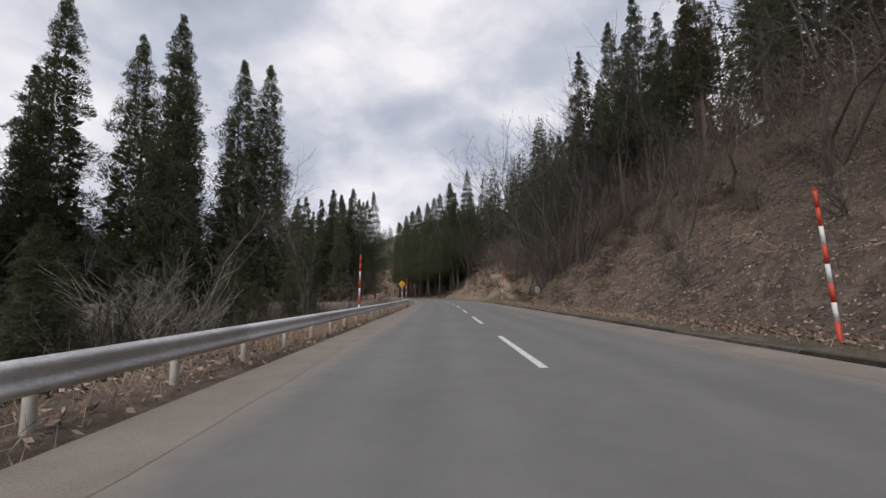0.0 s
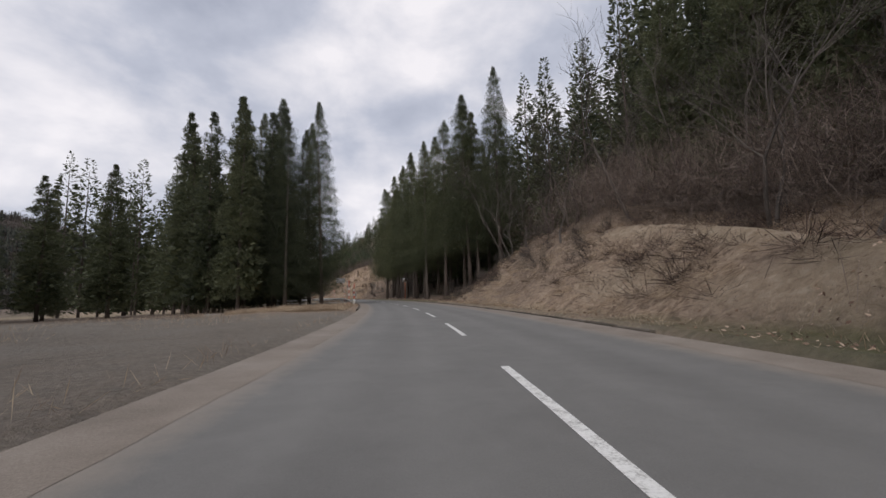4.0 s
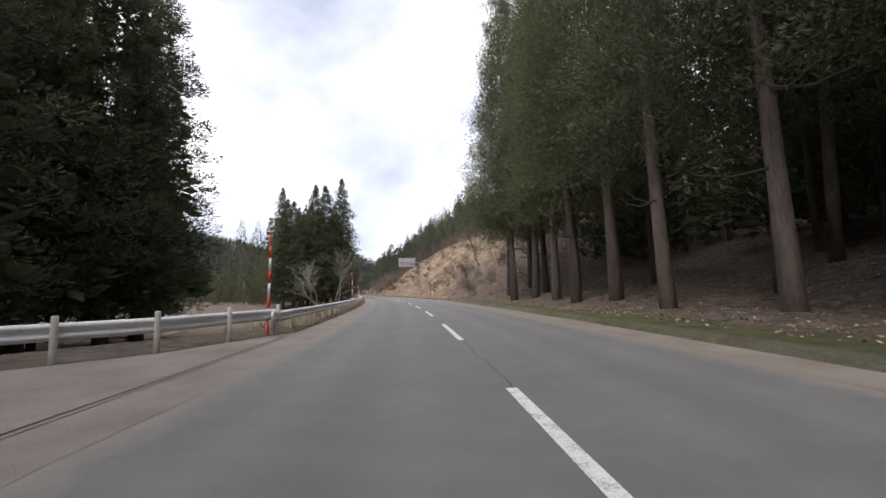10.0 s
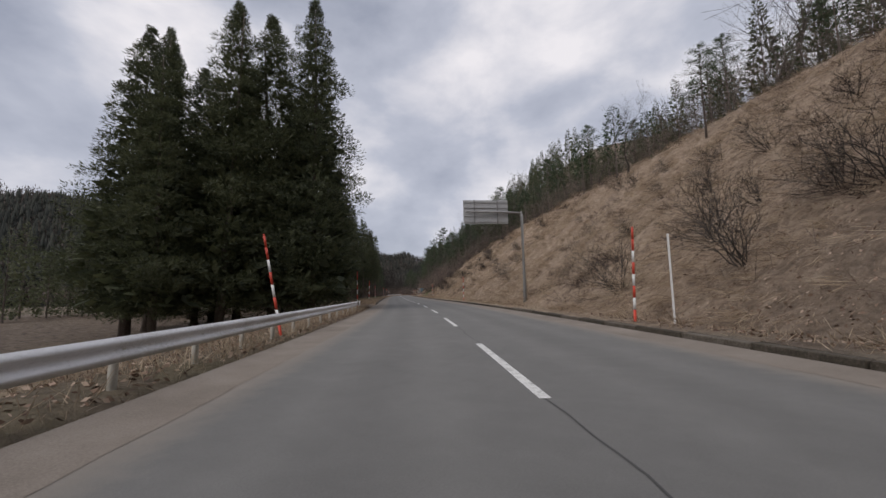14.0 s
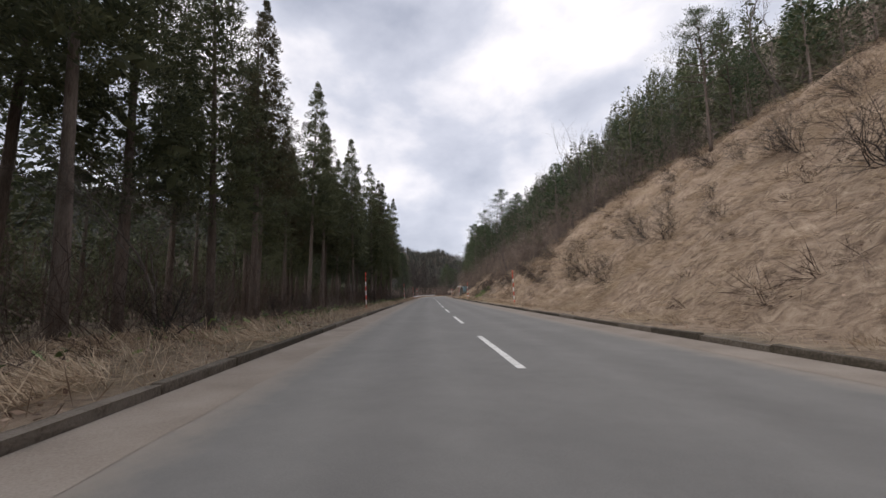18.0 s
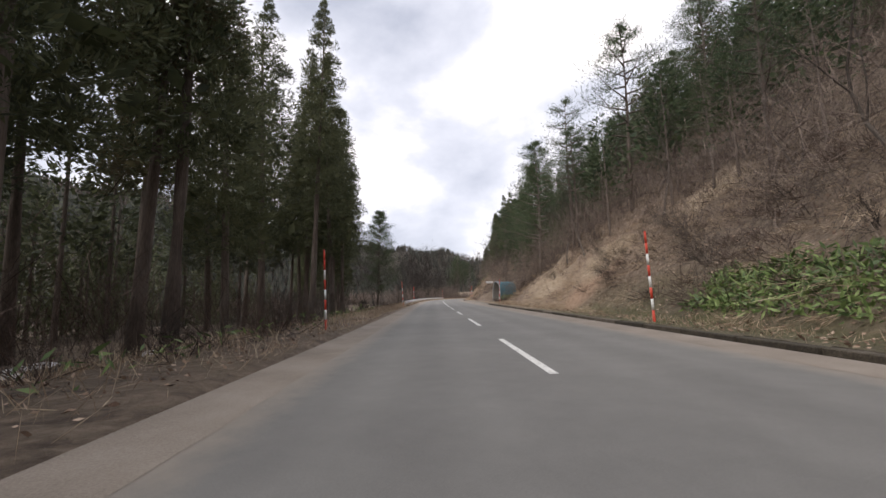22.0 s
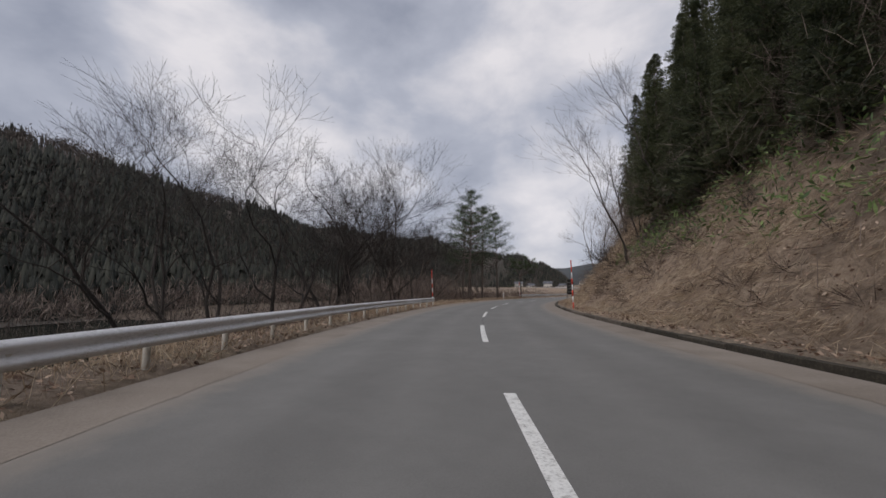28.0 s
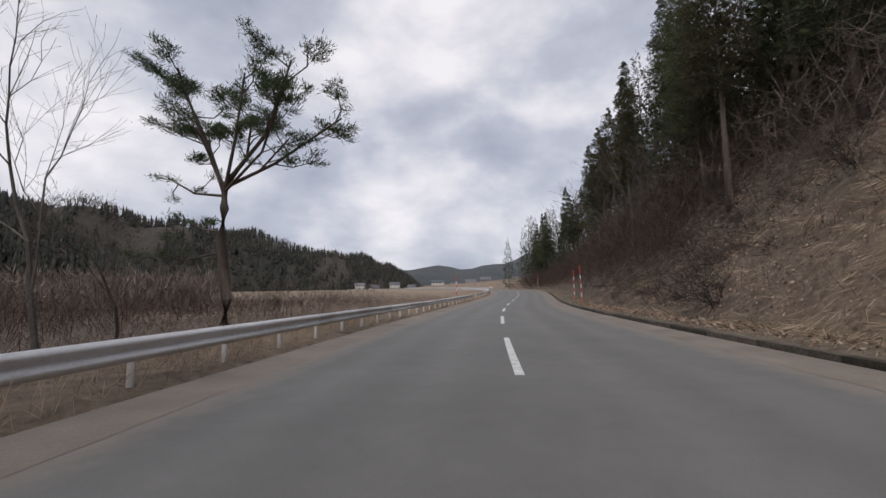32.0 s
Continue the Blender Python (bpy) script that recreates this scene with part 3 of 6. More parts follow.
def build_ground():
    ss = np.concatenate([[-2200, -900, -400, -220], np.arange(-125, -12, 1.25), np.arange(-12, 600, 0.7), np.arange(600, 740, 1.25), [800, 950, 1300, 2600]])
    inner = np.arange(5.0, 20.0, 0.5)
    dd = np.concatenate([inner, np.arange(20, 34, 1.0), np.arange(34, 62, 2.0)])
    outer = np.array([70, 90, 120, 170, 260, 420, 800, 2200])
    d_all = np.concatenate([-outer[::-1], -dd[::-1], [-3, 3], dd, outer])
    S, D = np.meshgrid(ss, d_all, indexing="ij")
    sc, dc = np.clip(S, -128, 750), np.clip(D, -62, 62)
    x, y = road_xy(sc, dc)
    z = height(sc, np.where(np.abs(D) > 62, np.sign(D) * np.minimum(np.abs(D), 160), D))
    away = D - dc
    x, y = x + away * math.cos(radians(16)), y + away * math.sin(radians(16))
    more = S - sc
    x, y = x - more * np.where(more > 0, math.sin(radians(-6)), 0), y + more
    z = np.where((np.abs(more) > 0) & (np.abs(D) > 5), np.where(more > 0, 5.2, -1.5), z)
    z = np.where((D > 400), 30, z)
    n, m = S.shape
    idx = np.arange(n * m).reshape(n, m)
    f = np.stack([idx[:-1, :-1], idx[:-1, 1:], idx[1:, 1:], idx[1:, :-1]], -1).reshape(-1, 4)
    me = strips_mesh("ground", np.stack([x, y, z], -1), f, [GROUND], True)
    _, _, _, _, straw_r, moss_r = knots(RIGHT, sc)
    _, _, _, straw_l, moss_l, gravel_l = knots(LEFT, sc)
    foot = knots(RIGHT, sc)[0]
    near_left = np.clip(1.6 - (-D - 5) / 9, 0, 1)
    top_d = foot + knots(RIGHT, sc)[2] / np.maximum(knots(RIGHT, sc)[1], 0.05)
    top_d = np.where((sc > 404) & (sc < 448), np.minimum(top_d, foot + 3.0 + 1.5 * np.sin(sc * 0.31)), top_d)
    on_cut = np.clip((top_d + 3 - D) / 4, 0.1, 1)
    straw = np.where(D > 0, straw_r * on_cut, straw_l * (0.45 + 0.55 * near_left))
    wx, wy = road_xy(sc, D)
    away_ = np.clip((-D - 22) / 35, 0, 1)
    straw = np.where(D < 0, straw * (1 - away_) + away_ * np.clip(0.28 + 0.6 * waves(wx * 0.11, wy * 0.11), 0, 0.8), straw)
    straw = np.where((sc > 152 + 5 * waves(wx * 0.3, wy * 0.3)) & (sc < 212 + 6 * waves(wy * 0.3, wx * 0.3)) & (D < -15) & (D > -75), 0.9, straw)
    straw = np.where((sc > 560) & (D < -15), 0.5, straw)
    straw = np.where((sc > 425) & (sc < 540) & (D < -16), 0.05, straw)
    straw = np.where((sc > 364) & (sc < 500) & (D < -8.5), 0.06, straw)
    moss = np.where(D > 0, moss_r * np.clip((foot + 5 - D) / 4, 0, 1) * np.where((sc > 122) & (sc < 178), np.clip((9.0 - D) / 1.5, 0.2, 1.4), 1.0) + 0.25 * (np.abs(D - 6.3) < 0.9), moss_l)
    gravel = np.where(D > 0, 0.35 * (D < 5.6) + 0.75 * ((sc > 360) & (sc < 394) & (D < 8.6)), gravel_l * np.clip((34 + D) / 6, 0, 1))
    island_ = (sc > 119) & (sc < 132) & (D < -5.5) & (D > -16)
    gravel, moss, straw = np.where(island_, 0.0, gravel), np.where(island_, 0.42, moss), np.where(island_, 0.25, straw)
    clay, tan_ = np.zeros_like(straw), np.zeros_like(straw)
    for s0, d0, rs, rd, lean_, amount, layer in CLAY:
        q = ((sc - s0 - lean_ * (D - d0)) / rs) ** 2 + ((D - d0) / rd) ** 2
        spot_ = amount * np.clip(1.5 - q + 0.5 * waves(wx * 2.0, wy * 2.0), 0, 1)
        if layer:
            clay = np.maximum(clay, spot_)
        else:
            tan_ = np.maximum(tan_, spot_)
    me.color_attributes.new("soil", "FLOAT_COLOR", "POINT").data.foreach_set("color", np.stack([clay, tan_, 0 * clay, 0 * clay + 1], -1).astype(np.float32).ravel())
    col = me.color_attributes.new("cover", "FLOAT_COLOR", "POINT")
    col.data.foreach_set("color", np.stack([straw, moss, gravel, np.ones_like(straw)], -1).astype(np.float32).ravel())
    return tagged(new("ground", me), "verges, cut slopes and valley floor under straw and litter", "ground", kind="structure")


build_ground()
ROAD_FROM, ROAD_TO = -125, 735
across = np.linspace(-4.12, 4.22, 43)
v, f = band(ROAD_FROM, ROAD_TO, across, 0.0 * across, 2.5)
road_me = strips_mesh("road", v, f[:, ::-1], [ASPHALT], True)
tracks = np.exp(-((np.abs(np.abs(across) - 2.0) - 0.75) / 0.32) ** 2) - 0.6 * np.exp(-((np.abs(across) - 2.0) / 0.35) ** 2)
dusty = np.clip((np.abs(across - 0.05) - 3.3) / 0.85, 0, 1)
wear = np.repeat(np.stack([tracks, dusty, 0 * across, 0 * across + 1], -1)[:, None], len(v) // len(across), 1)
road_me.color_attributes.new("wear", "FLOAT_COLOR", "POINT").data.foreach_set("color", wear.astype(np.float32).ravel())
road = tagged(new("road", road_me), "worn grey two-lane asphalt road with faint tracks", "road", kind="structure")
for name, d_rows, z_rows in (("gutter_left", (-4.95, -4.5, -4.0), (0.03, 0.004, 0.002)), ("gutter_right", (4.1, 4.5, 5.02), (0.002, 0.004, 0.03))):
    v, f = band(ROAD_FROM, ROAD_TO, d_rows, z_rows, 0.5)
    m = len(v) // 3
    inner = slice(2 * m, 3 * m) if d_rows[0] < 0 else slice(0, m)
    ss = np.linspace(ROAD_FROM, ROAD_TO, m)
    edge_d = (d_rows[2] if d_rows[0] < 0 else d_rows[0]) + 0.02 * np.sin(ss * 0.9) * np.sin(ss * 0.37 + 1) + 0.012 * np.sin(ss * 3.1 + 2 * np.sin(ss * 0.6)) + 0.012 * np.sin(ss * 5.3)
    v[inner, 0], v[inner, 1] = road_xy(ss, edge_d)
    v[inner, 2] += 0.002
    tagged(new(name, strips_mesh(name, v, f[:, ::-1], [GUTTER], True)), "pale dusty concrete gutter strip along the asphalt", "gutter", kind="structure")

# ------------------------------------------------------------ plants


def blades(at, way, length, width, rng):
    """Corners of leaf blades: places, directions, lengths and widths."""
    n = len(at)
    way = way / np.maximum(np.linalg.norm(way, axis=1, keepdims=True), 1e-6)
    other = rng.normal(size=(n, 3))
    side = np.cross(way, other)
    side /= np.maximum(np.linalg.norm(side, axis=1, keepdims=True), 1e-6)
    length, width = np.reshape(length, (-1, 1)), np.reshape(width, (-1, 1))
    middle = at + way * length * 0.45
    return np.stack([at, middle + side * width / 2, at + way * length, middle - side * width / 2], 1)


def cedar_crown(seed, tall, wide, bare, count, size, heart=1500):
    """Rounded clumps of upturned sprays on whorled boughs, so that each clump stands apart with dark gaps between."""
    rng = np.random.default_rng(seed)
    per = 84
    n = count // per
    whorls = (tall - bare) / 1.15
    u = rng.beta(1.0, 1.4, n)
    u[: n // 25] = 1 - rng.uniform(0.0, 0.10, n // 25)
    u = np.where(u < 0.82, np.clip((np.round(u * whorls) + rng.normal(0, 0.17, n)) / whorls, 0, 0.995), u)
    turn_ = rng.uniform(0, 2 * math.pi, n)
    lump = (1 + 0.12 * np.sin(u * whorls * 2.1 + seed)) * (1 + 0.14 * np.sin(3 * turn_ + seed * 1.7 + 6 * u)) * rng.uniform(0.82, 1.14, n)
    rim = wide * np.clip(1 - u, 0.010, 1) ** 0.72 * lump * (0.70 + 0.30 * np.clip(u / 0.14, 0, 1))
    reach = np.sqrt(rng.uniform(0.10, 1.0, n))
    r = rim * reach
    z = bare + (tall - bare) * u - 0.20 * rim * reach ** 2
    c = np.stack([np.cos(turn_) * r, np.sin(turn_) * r, z], -1)
    puff = wide * rng.uniform(0.13, 0.24, n) * (0.22 + 0.78 * np.clip(rim / wide * 1.5, 0, 1))
    k = np.repeat(np.arange(n), per)
    off = rng.normal(0, 1, (len(k), 3))
    off /= np.maximum(np.linalg.norm(off, axis=1, keepdims=True), 1e-6)
    off *= rng.uniform(0.30, 1.0, (len(k), 1)) ** 0.6
    stretch_ = np.array([1.0, 1.0, 0.78])
    at = c[k] + off * stretch_ * puff[k][:, None]
    out_ = np.stack([np.cos(turn_), np.sin(turn_), 0 * turn_], -1)
    way = off * 0.9 + out_[k] * 0.35 + rng.normal(0, 0.35, off.shape) + np.array([0, 0, 0.38])
    L = size * rng.uniform(0.55, 1.3, len(k)) * (0.6 + 0.4 * np.clip(rim / wide * 2, 0, 1))[k]
    outer_ = blades(at, way, L, L * rng.uniform(0.15, 0.30, len(k)), rng)
    v = rng.beta(1.0, 1.5, heart)
    spin = rng.uniform(0, 2 * math.pi, heart)
    rr = wide * np.clip(1 - v, 0.01, 1) ** 0.85 * np.sqrt(rng.uniform(0.0, 0.42, heart))
    inner_at = np.stack([np.cos(spin) * rr, np.sin(spin) * rr, bare + 0.3 + (tall - bare - 0.6) * v], -1)
    big_ = wide * 0.30 * (0.25 + 0.75 * np.clip(1 - v, 0, 1)) * rng.uniform(0.6, 1.2, heart)
    inner_ = blades(inner_at, rng.normal(0, 0.5, (heart, 3)) + np.stack([np.cos(spin), np.sin(spin), 0 * spin + 0.2], -1), big_, big_ * 0.55, rng)
    return np.concatenate([outer_, inner_])


def trunk_mesh(tall, thick, seed, bend=0.3, dead=0):
    rng = random.Random(seed)
    pts, rad = [], []
    for i in range(9):
        u = i / 8
        pts.append((bend * math.sin(u * 2.2 + seed) * u, bend * math.cos(u * 1.7 + seed) * u - bend * u, u * tall - 0.3))
        rad.append(thick * (1 - 0.93 * u) * (1.18 if i == 0 else 1.0))
    bm = tube(pts, rad, 8)
    for _ in range(dead):
        h, a = rng.uniform(0.12, 0.45) * tall, rng.uniform(0, 6.28)
        out_ = rng.uniform(0.8, 2.2)
        base = Vector((0, 0, h))
        tube([base, base + Vector((math.cos(a) * out_ * 0.5, math.sin(a) * out_ * 0.5, -0.1)), base + Vector((math.cos(a) * out_, math.sin(a) * out_, 0.25))], [0.035, 0.025, 0.008], 4, False, bm)
    me = bpy.data.meshes.new("trunk")
    bm.to_mesh(me)
    bm.free()
    me.materials.append(BARK)
    return me


def cedar_kind(seed, tall, wide, bare, count, size, mat, heart=1500):
    c = cedar_crown(seed, tall, wide, bare, count, size, heart)
    return trunk_mesh(tall * 0.97, 0.0085 * tall + 0.05, seed, 0.25), quads_mesh("crown", c, len(c), [mat])


CEDAR_NEAR = [cedar_kind(11, 22, 2.6, 6.5, 28000, 0.225, CEDAR, 450), cedar_kind(12, 22, 2.4, 8.5, 25000, 0.225, CEDAR, 450), cedar_kind(13, 22, 2.9, 5.5, 29000, 0.225, CEDAR, 450), cedar_kind(14, 22, 2.5, 9.0, 25000, 0.225, RUSTY, 450)]
CEDAR_ROW = [cedar_kind(61, 22, 3.4, 4.6, 100000, 0.142, OLIVE_LIT, 0), cedar_kind(62, 22, 3.2, 5.4, 96000, 0.142, OLIVE_LIT, 0), cedar_kind(63, 22, 3.5, 4.2, 100000, 0.142, OLIVE_LIT, 0)]
CEDAR_FULL = [cedar_kind(31, 22, 3.4, 1.2, 28000, 0.28, CEDAR), cedar_kind(32, 22, 3.0, 2.0, 26000, 0.28, CEDAR)]
CEDAR_DENSE = [cedar_kind(51, 22, 3.5, 1.4, 50000, 0.225, CEDAR), cedar_kind(52, 22, 3.1, 2.2, 48000, 0.225, CEDAR)]
CEDAR_LOT = [cedar_kind(53, 22, 3.5, 2.2, 120000, 0.132, CEDAR, 0), cedar_kind(54, 22, 3.2, 2.8, 116000, 0.132, CEDAR, 0)]
CEDAR_LABEL = "tall dark green cedar with a narrow pointed crown"


def plant(name, kinds, label, category, group, s, d, scale, rng, names=("trunk", "crown"), slim=1.0, lean=0.0, z=None, tip=0.0):
    at = spot(s, d, z)
    meshes = kinds[rng.randrange(len(kinds))]
    ob = new(name)
    ob.matrix_basis = pose(at.x, at.y, at.z, rng.uniform(-1.5, 1.5) + lean, rng.uniform(-1.5, 1.5), rng.uniform(0, 360)) @ Matrix.Diagonal((scale * slim, scale * slim, scale, 1))
    if tip:
        ob.matrix_basis = pose(at.x, at.y, at.z, 0, 0, math.degrees(facing(s))) @ pose(0, 0, 0, 0, -tip, 0) @ pose(0, 0, 0, 0, 0, rng.uniform(0, 360)) @ Matrix.Diagonal((scale, scale, scale, 1))
    tagged(ob, label, category, group)
    for nm, me in zip(names, meshes):
        if me is None:
            continue
        p = new(nm, me)
        p.parent = ob
    return ob


def dead_branch_mesh(seed):
    rng = random.Random(seed)
    out_ = rng.uniform(1.0, 2.2)
    bm = tube([(0.1, 0, 0), (out_ * 0.45, 0.1, -0.15), (out_ * 0.8, 0.05, -0.05), (out_, -0.05, 0.25)], [0.035, 0.026, 0.018, 0.007], 5, False)
    me = bpy.data.meshes.new("dead_branch")
    bm.to_mesh(me)
    bm.free()
    me.materials.append(GREYBARK)
    return me


DEAD = [dead_branch_mesh(i) for i in range(4)]


def cedars(kinds, group, places, seed, label=CEDAR_LABEL, dead=0, girth=1.0):
    rng = random.Random(seed)
    for s, d, tall in places:
        ob = plant("cedar", kinds, label, "tree", group, s, d, tall / 22, rng, slim=girth * rng.uniform(0.9, 1.15) * (22 / tall) ** 0.25)
        for _ in range(dead):
            twig_ = new("dead_branch", DEAD[rng.randrange(4)])
            twig_.parent = ob
            twig_.matrix_basis = pose(0, 0, rng.uniform(2.2, 6.5), 0, rng.uniform(-12, 10), rng.uniform(0, 360))


def scatter(seed, n, s0, s1, d0, d1, gap, low, high):
    """Places with a least distance between them."""
    rng = random.Random(seed)
    made = []
    for _ in range(n * 30):
        s, d = rng.uniform(s0, s1), rng.uniform(d0, d1)
        if all((s - a) ** 2 + (d - b) ** 2 > gap * gap for a, b, _ in made):
            made.append((s, d, rng.uniform(low, high)))
            if len(made) == n:
                break
    return made


# bare broadleaf trees


def bare_tree(seed, tall, stems, spread, twigs=5, thick=0.13, upright=0.55, bark=None, crooked=0.2, least=0.0045):
    rng = random.Random(seed)
    sets = {True: ([], []), False: ([], [])}

    def limb(p, q, r0, r1, sides, thick_):
        V, F = sets[thick_]
        way = (q - p).normalized()
        a = way.orthogonal().normalized()
        b = way.cross(a)
        k = len(V)
        for c, r in ((p, r0), (q, r1)):
            for i in range(sides):
                t = 2 * math.pi * i / sides
                V.append(c + r * (math.cos(t) * a + math.sin(t) * b))
        for i in range(sides):
            F.append((k + i, k + (i + 1) % sides, k + sides + (i + 1) % sides, k + sides + i))

    def grow(p, way, length, r, depth):
        n = 3 if depth > 1 else 2
        for i in range(n):
            w = (way + Vector((rng.gauss(0, crooked), rng.gauss(0, crooked), rng.gauss(0, crooked * 0.6) + 0.05))).normalized()
            q = p + w * (length / n)
            r1 = max(r * (0.80 if depth else 0.7), least)
            limb(p, q, r, r1, 6 if depth > 3 else (4 if depth > 1 else 3), depth == twigs)
            p, way, r = q, w, r1
            if depth and (i or depth < 3):
                for _ in range(1 if depth > 2 else 2):
                    side = Vector((rng.gauss(0, 1), rng.gauss(0, 1), rng.gauss(0.25, 0.5))).normalized()
                    grow(p, (way * (1 - spread) + side * spread).normalized(), length * rng.uniform(0.5, 0.78), max(r * 0.62, least), depth - 1)
        if depth:
            grow(p, way, length * 0.7, r, depth - 1)

    for i in range(stems):
        a = 6.28 * i / stems + rng.uniform(-0.5, 0.5)
        out_ = 0.0 if stems == 1 else rng.uniform(0.10, 0.22) * (1.6 if stems > 4 else 1.0)
        way = Vector((math.cos(a) * out_, math.sin(a) * out_, 1)).normalized()
        base = Vector((math.cos(a) * 0.15 * (stems > 1), math.sin(a) * 0.15 * (stems > 1), -0.3))
        grow(base, way, tall * upright * rng.uniform(0.8, 1.0), thick * (1 if stems == 1 else 0.75), twigs)
    return tuple(mesh_from(nm, *sets[k], [bark or GREYBARK]) for nm, k in (("trunk", True), ("branchwork", False)))


BARE = [bare_tree(5, 9.0, 1, 0.55, 4, 0.13), bare_tree(6, 9.0, 2, 0.5, 3, 0.12), bare_tree(8, 9.5, 3, 0.45, 3, 0.11), bare_tree(9, 10.0, 1, 0.42, 4, 0.12, 0.6), bare_tree(10, 9.5, 1, 0.5, 4, 0.11, 0.62)]
BARE_FINE = [bare_tree(15, 9.5, 1, 0.58, 5, 0.14, 0.5), bare_tree(16, 9.5, 2, 0.55, 4, 0.13, 0.5), bare_tree(17, 9.5, 3, 0.5, 4, 0.12, 0.5)]
RIVER = [bare_tree(25, 9.5, 2, 0.50, 5, 0.15, 0.48, DARKBARK, 0.24, 0.0032), bare_tree(26, 9.5, 1, 0.52, 6, 0.16, 0.50, DARKBARK, 0.24, 0.0032), bare_tree(28, 9.5, 3, 0.48, 5, 0.14, 0.48, DARKBARK, 0.24, 0.0032)]
SPARSE = [bare_tree(33, 9.0, 3, 0.50, 3, 0.12, 0.42, PALEBARK, 0.15, 0.011), bare_tree(35, 9.0, 2, 0.50, 3, 0.13, 0.45, PALEBARK, 0.15, 0.011)]
BARE_LABEL = "leafless grey-brown broadleaf tree with fine twigs"


def bare_trees(group, places, seed, label=BARE_LABEL, lean=0.0, kinds=None):
    rng = random.Random(seed)
    for s, d, tall in places:
        plant("bare_tree", kinds or BARE, label, "tree", group, s, d, tall / 9.0, rng, ("trunk", "branchwork"), lean=lean)


def pine_kind(seed, tall, clear, pads, size, per=240):
    """A red pine: bare crooked stem, flat needle pads on a few limbs."""
    rng = np.random.default_rng(seed)
    r2 = random.Random(seed)
    bm = tube([(0.25 * math.sin(3 * u + seed) * u, 0.2 * math.sin(2 * u) * u, u * tall - 0.3) for u in np.linspace(0, 1, 9)], [0.02 * tall * 0.6 * (1 - 0.85 * u) for u in np.linspace(0, 1, 9)], 7)
    at, way = [], []
    for i in range(pads):
        u = i / max(pads - 1, 1)
        h = tall * (clear + (1 - clear) * u ** 0.85)
        a = i * 2.4 + r2.uniform(-0.4, 0.4)
        reach = tall * 0.26 * (1 - u) ** 0.6 * r2.uniform(0.55, 1.15) + 0.25
        base = Vector((0.25 * math.sin(3 * h / tall + seed) * h / tall, 0.2 * math.sin(2 * h / tall) * h / tall, h - reach * 0.25))
        tip = base + Vector((math.cos(a) * reach, math.sin(a) * reach, reach * 0.35))
        tube([base, base.lerp(tip, 0.5) + Vector((0, 0, -0.05 * reach)), tip], [0.012 * tall * 0.35 + 0.02, 0.03, 0.012], 4, False, bm)
        n = per
        k = rng.uniform(0.35, 1.1, n)
        c = np.array(base)[None] + (np.array(tip) - np.array(base))[None] * k[:, None]
        c = c + rng.normal(0, 1, (n, 3)) * np.array([0.42, 0.42, 0.20]) * (0.30 + reach * 0.30)
        at.append(c)
        way.append(rng.normal(0, 0.7, (n, 3)) + np.array([0, 0, 0.5]) + np.array([math.cos(a), math.sin(a), 0]) * 0.4)
    at, way = np.concatenate(at), np.concatenate(way)
    L = size * rng.uniform(0.6, 1.3, len(at))
    q = blades(at, way, L, L * 0.10, rng)
    me = bpy.data.meshes.new("trunk")
    bm.to_mesh(me)
    bm.free()
    me.materials.append(BARK)
    return me, quads_mesh("crown", q, len(q), [PINE])


PINES = [pine_kind(3, 12, 0.45, 26, 0.24, 380), pine_kind(4, 12, 0.42, 22, 0.24), pine_kind(7, 12, 0.22, 46, 0.20, 620)]
LONE = [pine_kind(7, 12, 0.20, 60, 0.115, 2300)]
PINE_LABEL = "red pine with bare stem and flat dark needle pads"


def pines(group, places, seed, kinds=None, label=PINE_LABEL, slim=1.0):
    rng = random.Random(seed)
    for s, d, tall in places:
        plant("pine", kinds or PINES, label, "tree", group, s, d, tall / 12, rng, slim=slim)


SHRUB = [bare_tree(41, 3.0, 8, 0.55, 2, 0.034, 0.6, DARKBARK, 0.3), bare_tree(42, 3.0, 9, 0.5, 2, 0.030, 0.6, GREYBARK, 0.28), bare_tree(43, 2.6, 7, 0.6, 2, 0.034, 0.6, DARKBARK, 0.32)]


